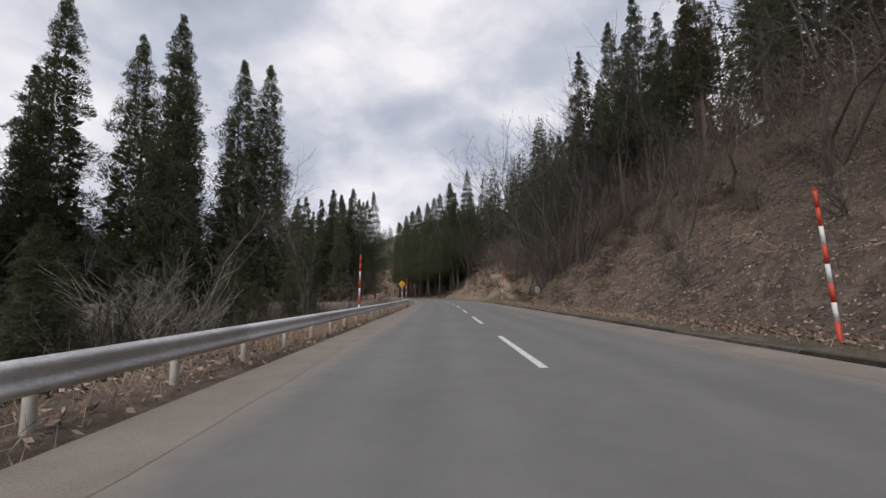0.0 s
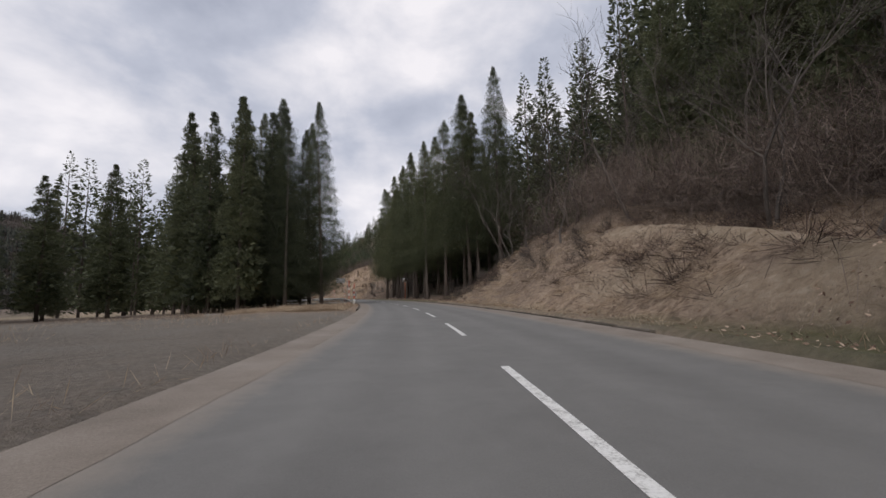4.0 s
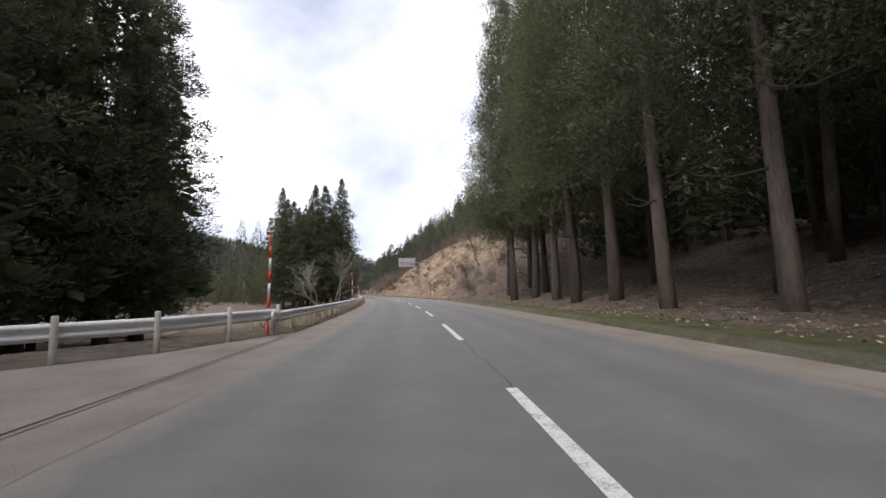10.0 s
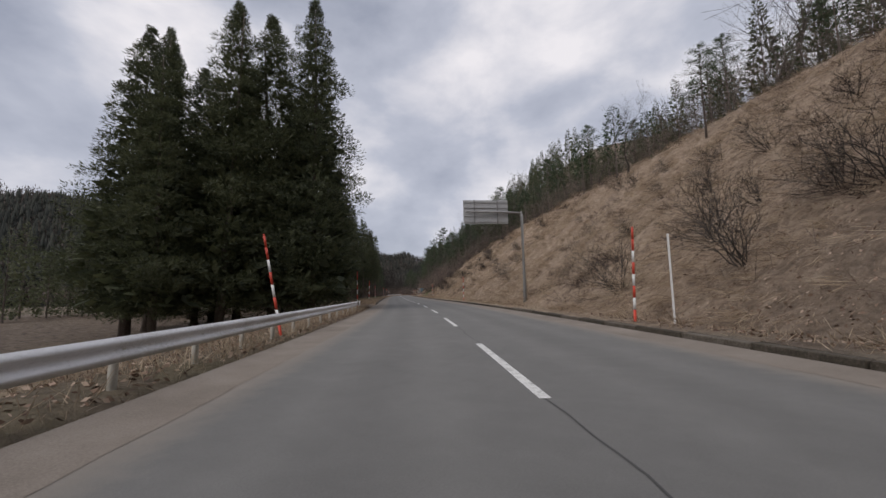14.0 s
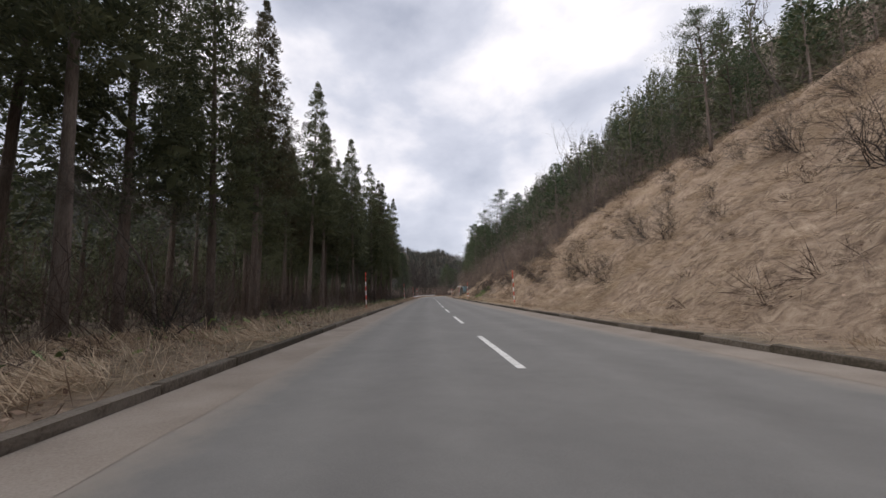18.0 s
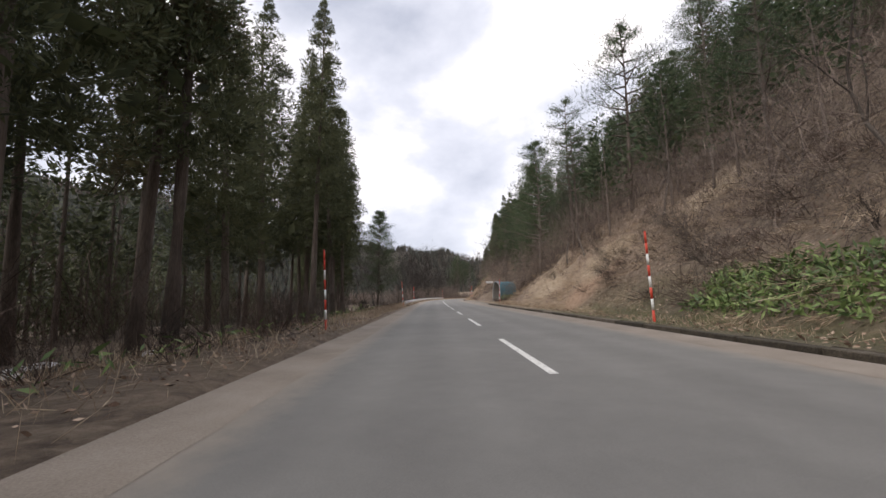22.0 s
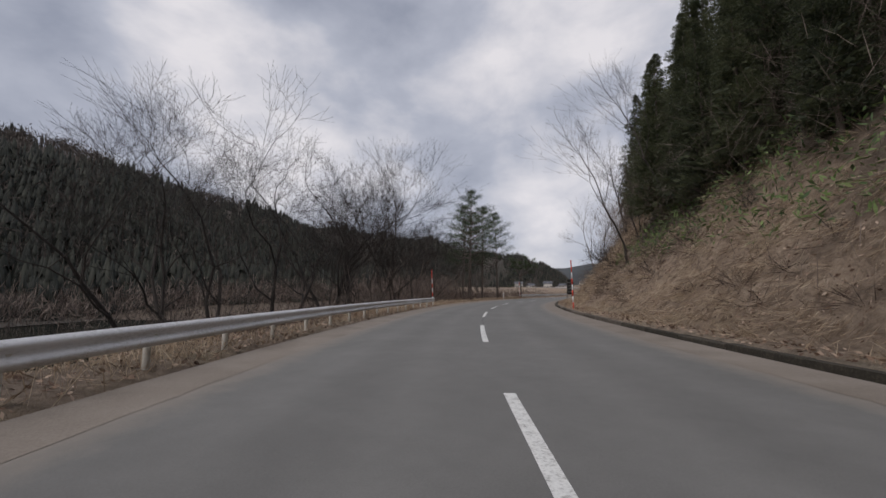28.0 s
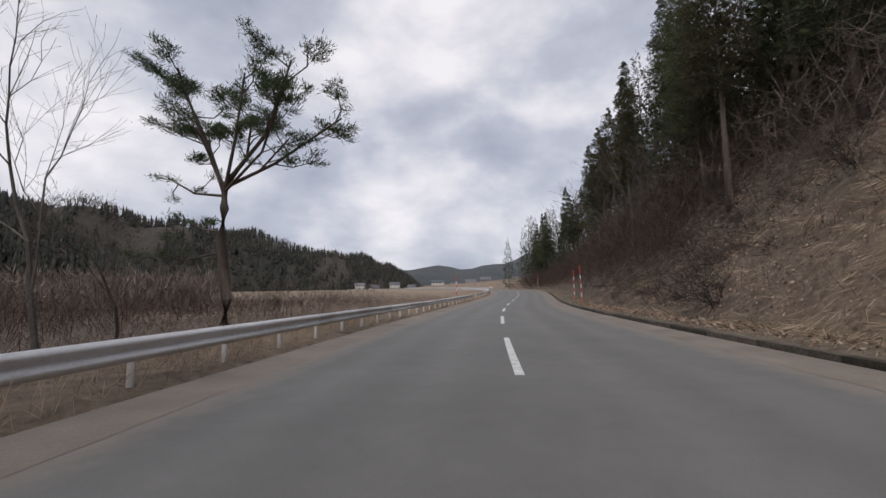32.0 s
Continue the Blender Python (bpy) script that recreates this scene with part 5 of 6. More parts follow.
# overhead sign seen from behind
at = spot(221.3, 7.6)
sign = thing("overhead_sign", at, "grey back of a wide road sign on a cantilever post", "road sign", turned=facing(221))
part("post", tube([(0, 0, -0.4), (0, 0, 0.5), (0, 0, 6.8), (-0.1, 0, 7.3)], [0.16, 0.15, 0.12, 0.11], 14), STEEL, sign)
part("arm", tube([(-0.05, 0, 7.15), (-1.5, 0, 7.25), (-4.6, 0, 7.3)], [0.11, 0.10, 0.075], 12), STEEL, sign)
part("panel", box((3.7, 0.05, 1.95), (-2.95, 0.22, 7.3), 0.01), PANEL, sign, "flat grey aluminium sign panel")
for z in (6.5, 6.95, 7.65, 8.1):
    part("stiffener", box((3.65, 0.06, 0.07), (-2.95, 0.16, z), 0.008), PANEL, sign)
for x in (-3.9, -2.0):
    part("bracket", box((0.09, 0.09, 1.95), (x, 0.09, 7.3), 0.008), STEEL, sign)

# yellow junction warning sign
at = spot(49.0, -6.4)
warn = thing("warning_sign", at, "yellow diamond side-road warning sign on a white post", "road sign", turned=facing(49))
part("post", tube([(0, 0, -0.4), (0, 0, 3.0)], 0.038, 10), WHITE, warn)
plate = part("plate", box((0.62, 0.02, 0.62), (0, 0, 0), 0.008), YELLOW, warn)
plate.matrix_basis = pose(0, -0.06, 2.62, 0, 45, 0)
part("bar", box((0.055, 0.012, 0.52), (0.08, -0.08, 2.62)), BLACK, warn)
part("side_bar", box((0.26, 0.012, 0.07), (-0.07, -0.08, 2.62)), BLACK, warn)

# convex mirror
at = spot(136.8, 5.95)
mir = thing("traffic_mirror", at, "round convex traffic mirror on an orange post", "traffic mirror", turned=facing(137))
part("post", tube([(0, 0, -0.4), (0, 0, 4.2)], 0.045, 10), ORANGE, mir)
bm = bmesh.new()
bmesh.ops.create_uvsphere(bm, u_segments=24, v_segments=12, radius=0.45)
bmesh.ops.delete(bm, geom=[v for v in bm.verts if v.co.z < 0.02], context="VERTS")
bmesh.ops.scale(bm, vec=(1, 1, 0.22), verts=bm.verts[:])
face = part("mirror", bm, MIRROR, mir)
face.matrix_basis = pose(0.05, -0.12, 4.2, 97, 0, 12)
rim = part("rim", tube([(0.46 * math.cos(a), 0.46 * math.sin(a), 0) for a in np.linspace(0, 2 * math.pi, 25)], 0.02, 6, False), PANEL, mir)
rim.matrix_basis = face.matrix_basis.copy()
back = part("mirror", tube([(0, 0, -0.03), (0, 0, 0.03)], [0.40, 0.42], 24), STEEL, mir, "back of a second grey mirror")
back.matrix_basis = pose(-0.45, 0.1, 4.2, 90, 0, 60)

# shelter of blue corrugated sheet
at = spot(378.15, 9.2, 0.1)
shed = thing("arched_shelter", at, "blue corrugated half-round shelter open to the road", "shelter", turned=facing(378) + radians(-58))
n = 45
prof = [(0.98 * math.cos(a) * (1 + 0.12 * math.sin(a)), 3.4 * math.sin(a) ** 0.75) for a in np.linspace(0, math.pi, n)]
V, F = [], []
for j in range(33):
    y = 0.12 * j
    for i, (x, z) in enumerate(prof):
        r = 0.03 * (i % 2)
        V.append((x * (1 + r), y, z * (1 + r * 0.35)))
for j in range(32):
    for i in range(n - 1):
        a = j * n + i
        F.append((a, a + 1, a + n + 1, a + n))
part("shell", mesh_from("shell", V, F, [BLUE]), None, shed)
part("rim", tube([(x * 1.03, -0.02, z * 1.02) for x, z in prof], 0.05, 8), PANEL, shed, "pale grey-blue edge hoop")
# Pale lining added to brighten the inside of the shelter.
part("lining", mesh_from("lining", [(x * 0.95, y, z * 0.97) for y in (0.0, 2.0) for x, z in prof], [(i, i + 1, n + i + 1, n + i) for i in range(n - 1)], [CONCRETE]), None, shed, "pale added lining")
part("back_wall", mesh_from("back_wall", [(x, 1.9, z) for x, z in prof] + [(x, 2.0, z) for x, z in prof], [tuple(range(n)), tuple(range(2 * n - 1, n - 1, -1))] + [(i, i + 1, n + i + 1, n + i) for i in range(n - 1)], [CONCRETE]), None, shed)
part("floor_slab", box((1.8, 3.7, 0.12), (0, 1.9, 0.02), 0.01), CONCRETE, shed)

# bent white post with a small sign
at = spot(383.2, 9.7)
stop = thing("sign_post", at, "bent white steel post with a small white name board", "sign", turned=facing(381))
part("post", tube([(0, 0, -0.3), (0, 0, 2.9), (-0.12, 0, 3.2), (-0.4, 0, 3.3), (-1.2, 0, 3.3)], 0.04, 10), WHITE, stop)
part("board", box((1.2, 0.3, 0.3), (-1.0, 0, 3.46), 0.03), WHITE, stop)
part("lettering", box((0.9, 0.008, 0.1), (-1.0, -0.156, 3.46)), STEEL, stop)

# black arrow board on struts
at = spot(469, 6.3)
STRUT_X, STRUT_Y = 0.45, -2.4
arrow = thing("arrow_board", at, "black curve board seen edge-on, held by two raking struts", "road sign", turned=facing(469) + radians(-8))
part("panel", box((0.75, 0.04, 1.9), (0, 0, 1.75), 0.008), BLACK, arrow)
for z in (1.1, 1.5, 1.9, 2.3):
    part("cross_bar", box((0.74, 0.03, 0.035), (0, -0.04, z)), STEEL, arrow)
for x in (-0.39, 0.39):
    part("post", box((0.05, 0.05, 2.9), (x, 0, 1.25), 0.005), WOOD, arrow)
    part("strut", tube([(x, 0.0, 2.35), (x + STRUT_X, STRUT_Y, -0.1)], 0.035, 6), BLACK, arrow)

# notice board
at = spot(53.8, 12.6)
note = thing("notice_board", at, "small white notice board on two timber legs", "notice board", turned=facing(54) + radians(-12))
part("panel", box((0.62, 0.03, 0.85), (0, 0, 1.55), 0.006), WHITE, note)
for x in (-0.27, 0.27):
    part("leg", box((0.06, 0.06, 2.1), (x, 0.04, 0.75), 0.005), WOOD, note)
for z in (1.85, 1.72, 1.6, 1.48, 1.36):
    part("lettering", box((0.44, 0.006, 0.045), (0, -0.02, z)), STEEL, note)

# side road apron with its railing
rim_out = [(118.0, -5.0), (119.0, -5.25), (121.5, -5.5), (124.5, -5.45), (127.4, -5.75), (128.8, -6.5), (129.6, -7.5), (130.6, -8.8), (131.6, -10.2), (132.2, -12), (133.2, -17), (134, -25), (149.3, -25), (145.5, -17.2), (142.2, -12.2), (141.9, -9.2), (144.3, -6.8), (147.4, -5.4), (148.4, -4.9)]
rim_out += [(s, -4.9) for s in np.arange(148, 117.5, -0.5)]
mx, my = road_xy(137, -8)
V, F = [(float(mx), float(my), 0.045)], []
for s, d in rim_out:
    x, y = road_xy(s, d)
    V.append((float(x), float(y), 0.036 if d > -5.05 else 0.05))
for i in range(1, len(rim_out) + 1):
    F.append((0, i % len(rim_out) + 1, i))
apron = tagged(new("apron", mesh_from("apron", V, F, [GUTTER])), "pale dusty concrete mouth of the side road", "pavement", kind="structure")
v, f = band(118.5, 147.5, (-5.02, -4.985), (0.044, 0.044), 0.5)
part("joint", strips_mesh("joint", v, f[:, ::-1], [TAR]), None, apron, "thin dark joint along the gutter")
line = [(148.3, -5.6), (144.6, -7.0), (142.2, -9.3), (142.1, -12.3), (145.5, -17.4), (148.1, -22.4), (150.2, -27), (152, -31.5), (153.6, -36), (155, -41)]
fine_line = []
for (a, b), (c, e) in zip(line, line[1:]):
    for u in np.linspace(0, 1, 5)[:-1]:
        fine_line.append((a + (c - a) * u, b + (e - b) * u))
fine_line.append(line[-1])
base = spot(148.3, -5.6, 0)
side = thing("guardrail", base, "white weathered guardrail curving round the side road", "guardrail", "guardrails")
pts = [Vector((*map(float, road_xy(s, d)), 0)) - base for s, d in fine_line]
for i in range(0, len(pts) - 1, 4):
    run = pts[i:i + 5]
    rows = []
    for du, z in BEAM + [(u - 0.006, z) for u, z in BEAM[::-1]] + BEAM[:1]:
        line_ = []
        for j, p in enumerate(run):
            way = (run[min(j + 1, len(run) - 1)] - run[max(j - 1, 0)]).normalized()
            line_.append(tuple(p + Vector((way.y, -way.x, 0)) * du + Vector((0, 0, z + 0.06))))
        rows.append(line_)
    rows = np.array(rows)
    m, k = rows.shape[:2]
    idx = np.arange(m * k).reshape(m, k)
    part("rail_beam", strips_mesh("rail_beam", rows, np.stack([idx[:-1, :-1], idx[1:, :-1], idx[1:, 1:], idx[:-1, 1:]], -1).reshape(-1, 4), [ZINC], True), None, side)
for p, q in zip(pts[::2], pts[1::2] + pts[-2:-1]):
    way = (q - p).normalized()
    p = p - Vector((way.y, -way.x, 0)) * 0.14
    part("post", tube([p + Vector((0, 0, -1.0)), p + Vector((0, 0, 0.93)), p + Vector((0, 0, 0.96))], [0.06, 0.06, 0.04], 8), CREAM, side)

# guardrail stub with concrete block on the island
base = spot(124.7, -6.15, 0.03)
stub = thing("guardrail_stub", base, "short guardrail stub ending in a cream concrete block", "guardrail", "guardrails")
ends = [Vector((*map(float, road_xy(s, d)), 0.03)) - base for s, d in ((124.7, -6.15), (119.6, -7.3))]
way = (ends[1] - ends[0]).normalized()
out_ = Vector((-way.y, way.x, 0))
rows = []
for du, z in BEAM:
    rows.append([ends[0] + way * u + out_ * du + Vector((0, 0, z - 0.15)) for u in np.linspace(0, (ends[1] - ends[0]).length, 5)])
rows = np.array([[tuple(p) for p in r] for r in rows])
m, k = rows.shape[:2]
idx = np.arange(m * k).reshape(m, k)
f = np.stack([idx[:-1, :-1], idx[1:, :-1], idx[1:, 1:], idx[:-1, 1:]], -1).reshape(-1, 4)
sm = part("rail_beam", strips_mesh("rail_beam", rows, f, [ZINC], True), None, stub)
sol = sm.modifiers.new("thickness", "SOLIDIFY")
sol.thickness = 0.006
part("block", box((0.5, 0.5, 0.95), tuple(ends[1] + Vector((0, 0, 0.16))), 0.06), CONCRETE, stub, "worn cream concrete end block")
part("post", tube([ends[0] + Vector((0, 0, -0.5)), ends[0] + Vector((0, 0, 0.55))], 0.06, 8), CREAM, stub)

# small stumps, old tyre and a marker post
for s, d, h, mat, name, label in ((121.7, -5.6, 0.38, CREAM, "marker_stub", "short cream marker stub in the dirt"), (202.1, 6.35, 2.75, WHITE, "marker_post", "thin white marker post beside the kerb"), (483, -6.2, 1.0, WHITE, "marker_post", "white plastic marker post at the verge"), (127.5, 7.6, 0.4, CONCRETE, "boundary_stone", "small concrete boundary stone in the grass")):
    at = spot(s, d)
    ob = thing(name, at, label, "post")
    w = 0.13 if h < 2 else 0.06
    part("post", box((w, w, h + 0.2), (0, 0, h / 2 - 0.1), 0.02), mat, ob)
    part("cap", box((w + 0.01, w + 0.01, 0.05), (0, 0, h + 0.01), 0.015), mat, ob)
at = spot(96.7, -17.4)
tyre = thing("old_tyre", at, "old black tyres lying on the straw", "tyre")
for z, dx in ((0.12, 0), (0.34, 0.05)):
    part("tyre", tube([(0.36 * math.cos(a) + dx, 0.36 * math.sin(a), z) for a in np.linspace(0, 2 * math.pi, 25)], 0.13, 10, False), RUBBER, tyre)
at = spot(95, -18.6)
lid = thing("flat_stone", at, "flat weathered stone slab lying in the lot", "stone")
part("slab", box((1.3, 0.9, 0.22), (0, 0, 0.06), 0.06), CONCRETE, lid)

# last old snow on the wood floor
rng_n = random.Random(64)
for s, d, w, l in ((326, -13.4, 0.5, 0.9), (328.5, -15.2, 0.7, 1.3), (325, -17.6, 0.8, 1.6), (330.5, -13.0, 0.4, 0.7), (322.5, -16.2, 0.6, 1.0), (305, -15.6, 0.8, 1.4), (302, -17.2, 0.9, 1.3), (307.5, -14.2, 0.4, 0.8)):
    at = spot(s, d)
    ob = thing("snow_patch", (at.x, at.y, at.z - 0.03), "small dirty-white patch of old snow on the wood floor", "snow", "old snow in the wood", turned=rng_n.uniform(0, 6.28))
    rim_ = [(w * rng_n.uniform(0.7, 1.15) * math.cos(a), l * rng_n.uniform(0.7, 1.15) * math.sin(a)) for a in np.linspace(0, 2 * math.pi, 15)[:-1]]
    V = [(0, 0, 0.16)] + [(x * 0.6, y * 0.6, 0.13 + rng_n.uniform(-0.02, 0.02)) for x, y in rim_] + [(x, y, -0.05) for x, y in rim_]
    n = len(rim_)
    F = [(0, 1 + i, 1 + (i + 1) % n) for i in range(n)] + [(1 + i, 1 + n + i, 1 + n + (i + 1) % n, 1 + (i + 1) % n) for i in range(n)]
    part("snow", mesh_from("snow", V, F, [SNOW], True), None, ob)

# stakes in the field
for s, d in ((172.5, -16.5), (176, -14.5), (184, -16), (187, -13.6), (180, -24), (194, -22), (199, -30), (168, -26)):
    at = spot(s, d)
    ob = thing("field_stake", at, "thin weathered stake standing in the paddy field", "stake", "stakes in the field")
    part("stake", tube([(0, 0, -0.3), (0.02, 0, 1.5)], [0.03, 0.02], 6), WOOD, ob)
for s, d, L, a in ((176, -22, 30, 4), (186, -30, 34, -3), (172, -34, 24, 86), (194, -26, 22, 84)):
    at = spot(s, d)
    ob = thing("field_ridge", (at.x, at.y, at.z - 0.05), "low straw-covered ridge between paddy plots", "field ridge", "ridges in the field", turned=facing(s) + radians(a))
    part("ridge", tube([(0, -L / 2, 0), (0.1, -L / 4, 0.02), (0, 0, 0.0), (-0.1, L / 4, 0.02), (0, L / 2, 0)], [0.2, 0.28, 0.25, 0.28, 0.2], 8), STRAW, ob)


def house(x, y, z, wide, deep, tall, roof, a, label):
    """A small house: walls, gable roof with eaves, windows and a door."""
    ob = thing("house", (x, y, z), label, "house", "houses at the valley mouth", turned=radians(a))
    part("wall", box((wide, deep, tall), (0, 0, tall / 2), 0.02), PLASTER, ob)
    e = 0.5
    V = [(-wide / 2 - e, -deep / 2 - e, tall - 0.1), (wide / 2 + e, -deep / 2 - e, tall - 0.1), (wide / 2 + e, deep / 2 + e, tall - 0.1), (-wide / 2 - e, deep / 2 + e, tall - 0.1), (-wide / 2 - e, 0, tall + roof), (wide / 2 + e, 0, tall + roof)]
    part("roof", mesh_from("roof", V, [(0, 1, 5, 4), (2, 3, 4, 5), (0, 4, 3), (1, 2, 5), (3, 2, 1, 0)], [ROOF]), None, ob)
    for i in range(int(wide / 2.4)):
        px = -wide / 2 + 1.3 + 2.4 * i
        for pz in ((1.5,) if tall < 4 else (1.5, 4.2)):
            w = part("window", box((1.3, 0.08, 1.0), (px, -deep / 2 - 0.02, pz), 0.01), WHITE, ob)
            part("pane", box((1.14, 0.04, 0.84), (px, -deep / 2 - 0.06, pz)), GLASS, w)
    part("door", box((0.9, 0.08, 2.0), (wide / 2 - 0.8, -deep / 2 - 0.03, 1.0), 0.01), WOOD, ob)
    return ob


house(-241, 768, 5.2, 7.3, 5.6, 4.2, 2.2, 20, "white-walled house with a grey sheet roof far ahead")
house(-228, 764, 5.2, 5.9, 5.6, 2.4, 2, 35, "dark-roofed farmhouse at the end of the valley")
house(-214, 776, 5.2, 7.9, 6.4, 4.2, 2.4, 10, "white-walled house with a grey sheet roof far ahead")
house(-199, 770, 5.2, 5.9, 4.8, 2.4, 1.8, -15, "dark-roofed farmhouse at the end of the valley")
house(-153, 700, 5.2, 6.6, 5.6, 2.4, 2.2, 25, "white-walled house with a grey sheet roof far ahead")
house(-143, 706, 5.2, 5.9, 5.6, 4.1, 2.2, 5, "dark-roofed farmhouse at the end of the valley")
house(-133, 696, 5.2, 6.6, 5.6, 2.4, 2.4, -20, "white-walled house with a grey sheet roof far ahead")
house(-122, 712, 5.2, 7.9, 6.4, 4.1, 2.2, 15, "dark-roofed farmhouse at the end of the valley")
house(-176, 740, 5.2, 9.2, 6.4, 4.5, 1.6, 8, "white-walled house with a grey sheet roof far ahead")
house(-164, 752, 5.2, 5.9, 5.6, 2.4, 2, -5, "dark-roofed farmhouse at the end of the valley")

# ------------------------------------------------------------ ground cover, kerbs and distance


def cover_points(seed, n, s0, s1, d0, d1, keep=None):
    rng = np.random.default_rng(seed)
    s, d = rng.uniform(s0, s1, n), rng.uniform(d0, d1, n)
    free = ~((s > 117.5) & (s < 149) & (d < 0) & (d > -25) & ((s > 129) | (d > -5.6)))
    s, d = s[free], d[free]
    n = len(s)
    if keep is not None:
        m = rng.random(n) < keep(s, d)
        s, d = s[m], d[m]
    x, y = road_xy(s, d)
    z = height(s, d)
    e = 0.4
    a = np.interp(s, along, turn)
    fall = (height(s, d + e) - height(s, d - e)) / (2 * e)
    right = np.stack([np.cos(a), np.sin(a), 0 * a], -1)
    down = -np.sign(fall + 1e-9)[:, None] * right
    down[:, 2] = -np.abs(fall)
    return rng, s, d, np.stack([x, y, z], -1), down / np.linalg.norm(down, axis=1, keepdims=True), np.abs(fall)


def cover(name, label, category, quads, mat):
    q = np.concatenate(quads) if isinstance(quads, list) else quads
    return tagged(new(name, quads_mesh(name, q, len(q), [mat])), label, category, kind="stuff")


def bare_earth(s, d):
    """1 on the bare clay and sand, 0 elsewhere."""
    worn = np.zeros(np.shape(s))
    for s0, d0, rs, rd, lean_, amount, _ in CLAY:
        worn = np.maximum(worn, amount * np.clip(1.4 - ((s - s0 - lean_ * (d - d0)) / rs) ** 2 - ((d - d0) / rd) ** 2, 0, 1))
    return worn


def right_straw(s, d):
    foot, steep, top, _, straw, _ = knots(RIGHT, s)
    over = foot + top / np.maximum(steep, 0.05) + 2
    over = np.where((s > 404) & (s < 448), np.minimum(over, foot + 4.5 + 1.5 * np.sin(s * 0.31)), over)
    return np.clip(straw * 1.15 - 0.12, 0, 1) * (d > foot - 1.2) * (d < over) * (1 - 0.9 * bare_earth(s, d))


def right_litter(s, d):
    foot, steep, top, _, straw, _ = knots(RIGHT, s)
    return np.clip(1.05 - straw, 0.15, 1) * (d > foot - 1.5) * (1 - 0.9 * bare_earth(s, d))


made = []
for seed, n, s0, s1, d0, d1 in ((101, 6500, 60, 122, 6.2, 21), (102, 22000, 190, 312, 6.2, 29), (103, 6500, 312, 372, 6.2, 19), (104, 14000, 404, 512, 6.2, 17), (105, 2200, 0, 60, 6.2, 20)):
    rng, s, d, at, down, fall = cover_points(seed, n, s0, s1, d0, d1, right_straw)
    per = 16
    keep = rng.random(len(s)) < np.clip(0.5 + 1.9 * waves(s * 2.4, d * 0.6), 0.06, 1)
    s, at, down, fall = s[keep], at[keep], down[keep], fall[keep]
    lean_ = down * (0.75 + 0.4 * np.clip(fall, 0, 1))[:, None] + rng.normal(0, 0.22, at.shape)
    at, lean_ = np.repeat(at, per, 0), np.repeat(lean_, per, 0)
    at = at + rng.normal(0, 0.13, at.shape) * np.array([1, 1, 0.4])
    way = lean_ + rng.normal(0, 0.25, at.shape) + np.array([0, 0, 0.42])
    L = np.repeat(rng.uniform(0.28, 0.75, len(s)), per) * rng.uniform(0.6, 1.2, len(at))
    made.append(blades(at + np.array([0, 0, -0.02]), way, L, rng.uniform(0.006, 0.017, len(at)), rng))
tufts = []
for seed, n, s0, s1, d0, d1 in ((301, 1500, 64, 120, 7.0, 20), (302, 6400, 192, 312, 7.0, 27), (303, 1300, 312, 372, 7.0, 16), (304, 3600, 406, 514, 6.8, 16), (305, 5000, 88, 106, -15, -6.0), (306, 3000, 238, 262, -11, -5.6), (307, 600, 0, 60, 7.0, 16)):
    rng, s, d, at, down, fall = cover_points(seed, n, s0, s1, d0, d1, lambda s, d: np.where(d < 0, 0.5, right_straw(s, d)) * np.clip(0.45 + 1.7 * waves(s * 0.9, d * 0.9), 0.08, 1) * (1 - 0.9 * bare_earth(s, d)))
    per = 46
    k = np.repeat(np.arange(len(s)), per)
    wide_ = (rng.uniform(0.15, 0.48, len(s)) * (1 + 0.35 * (d > 0)))[k]
    round_ = rng.normal(0, 1, (len(k), 3))
    swing = rng.normal(0, 0.30, (len(s), 3))[k]
    base = at[k] + round_ * np.array([0.55, 0.55, 0.15]) * wide_[:, None] + np.array([0, 0, 0.14])
    way = round_ * np.array([0.35, 0.35, 0.0]) + down[k] * 1.1 + swing + np.array([0, 0, 0.36]) + rng.normal(0, 0.2, round_.shape)
    L = wide_ * rng.uniform(0.8, 1.8, len(k))
    tufts.append(blades(base, way, L, rng.uniform(0.007, 0.018, len(k)), rng))
cover("grass_tussocks", "drooping tussocks of pale dead grass on the banks", "grass", tufts, STRAW)
cover("dead_grass", "flattened pale straw-coloured dead grass on the cut slopes", "grass", made, STRAW)

made = []
for seed, n, s0, s1, d0, d1, tall in ((111, 15000, 50, 104, -22, -5.3, 0.45), (112, 30000, -8, 46, -7.6, -5.1, 0.45), (113, 34000, 150, 228, -7.6, -5.1, 0.45), (114, 40000, 236, 362, -10.5, -5.2, 0.45), (115, 36000, 358, 452, -8.5, -5.15, 0.5), (116, 18000, 450, 492, -10, -5.3, 0.45), (117, 26000, 486, 570, -8.5, -5.15, 0.5), (118, 7000, 100, 126, -8, -5.3, 0.35),
                                      (119, 8000, -5, 126, 5.3, 7.5, 0.3), (120, 14000, 186, 372, 5.3, 7.3, 0.3), (121, 10000, 392, 560, 5.3, 7.2, 0.3)):
    def clumps(s, d):
        x, y = road_xy(s, d)
        return np.clip(0.5 + 1.1 * waves(x * 1.7, y * 1.7), 0.06, 1) * ~((s > 50) & (s < 84) & (d > -20) & (d < -6) & (waves(x, y) < 0.15))
    rng, s, d, at, down, fall = cover_points(seed, n, s0, s1, d0, d1, clumps)
    way = rng.normal(0, 0.5, at.shape) + np.array([0, 0, 0.75])
    L = tall * rng.uniform(0.35, 1.3, len(at))
    made.append(blades(at + np.array([0, 0, -0.03]), way, L, rng.uniform(0.006, 0.017, len(at)), rng))
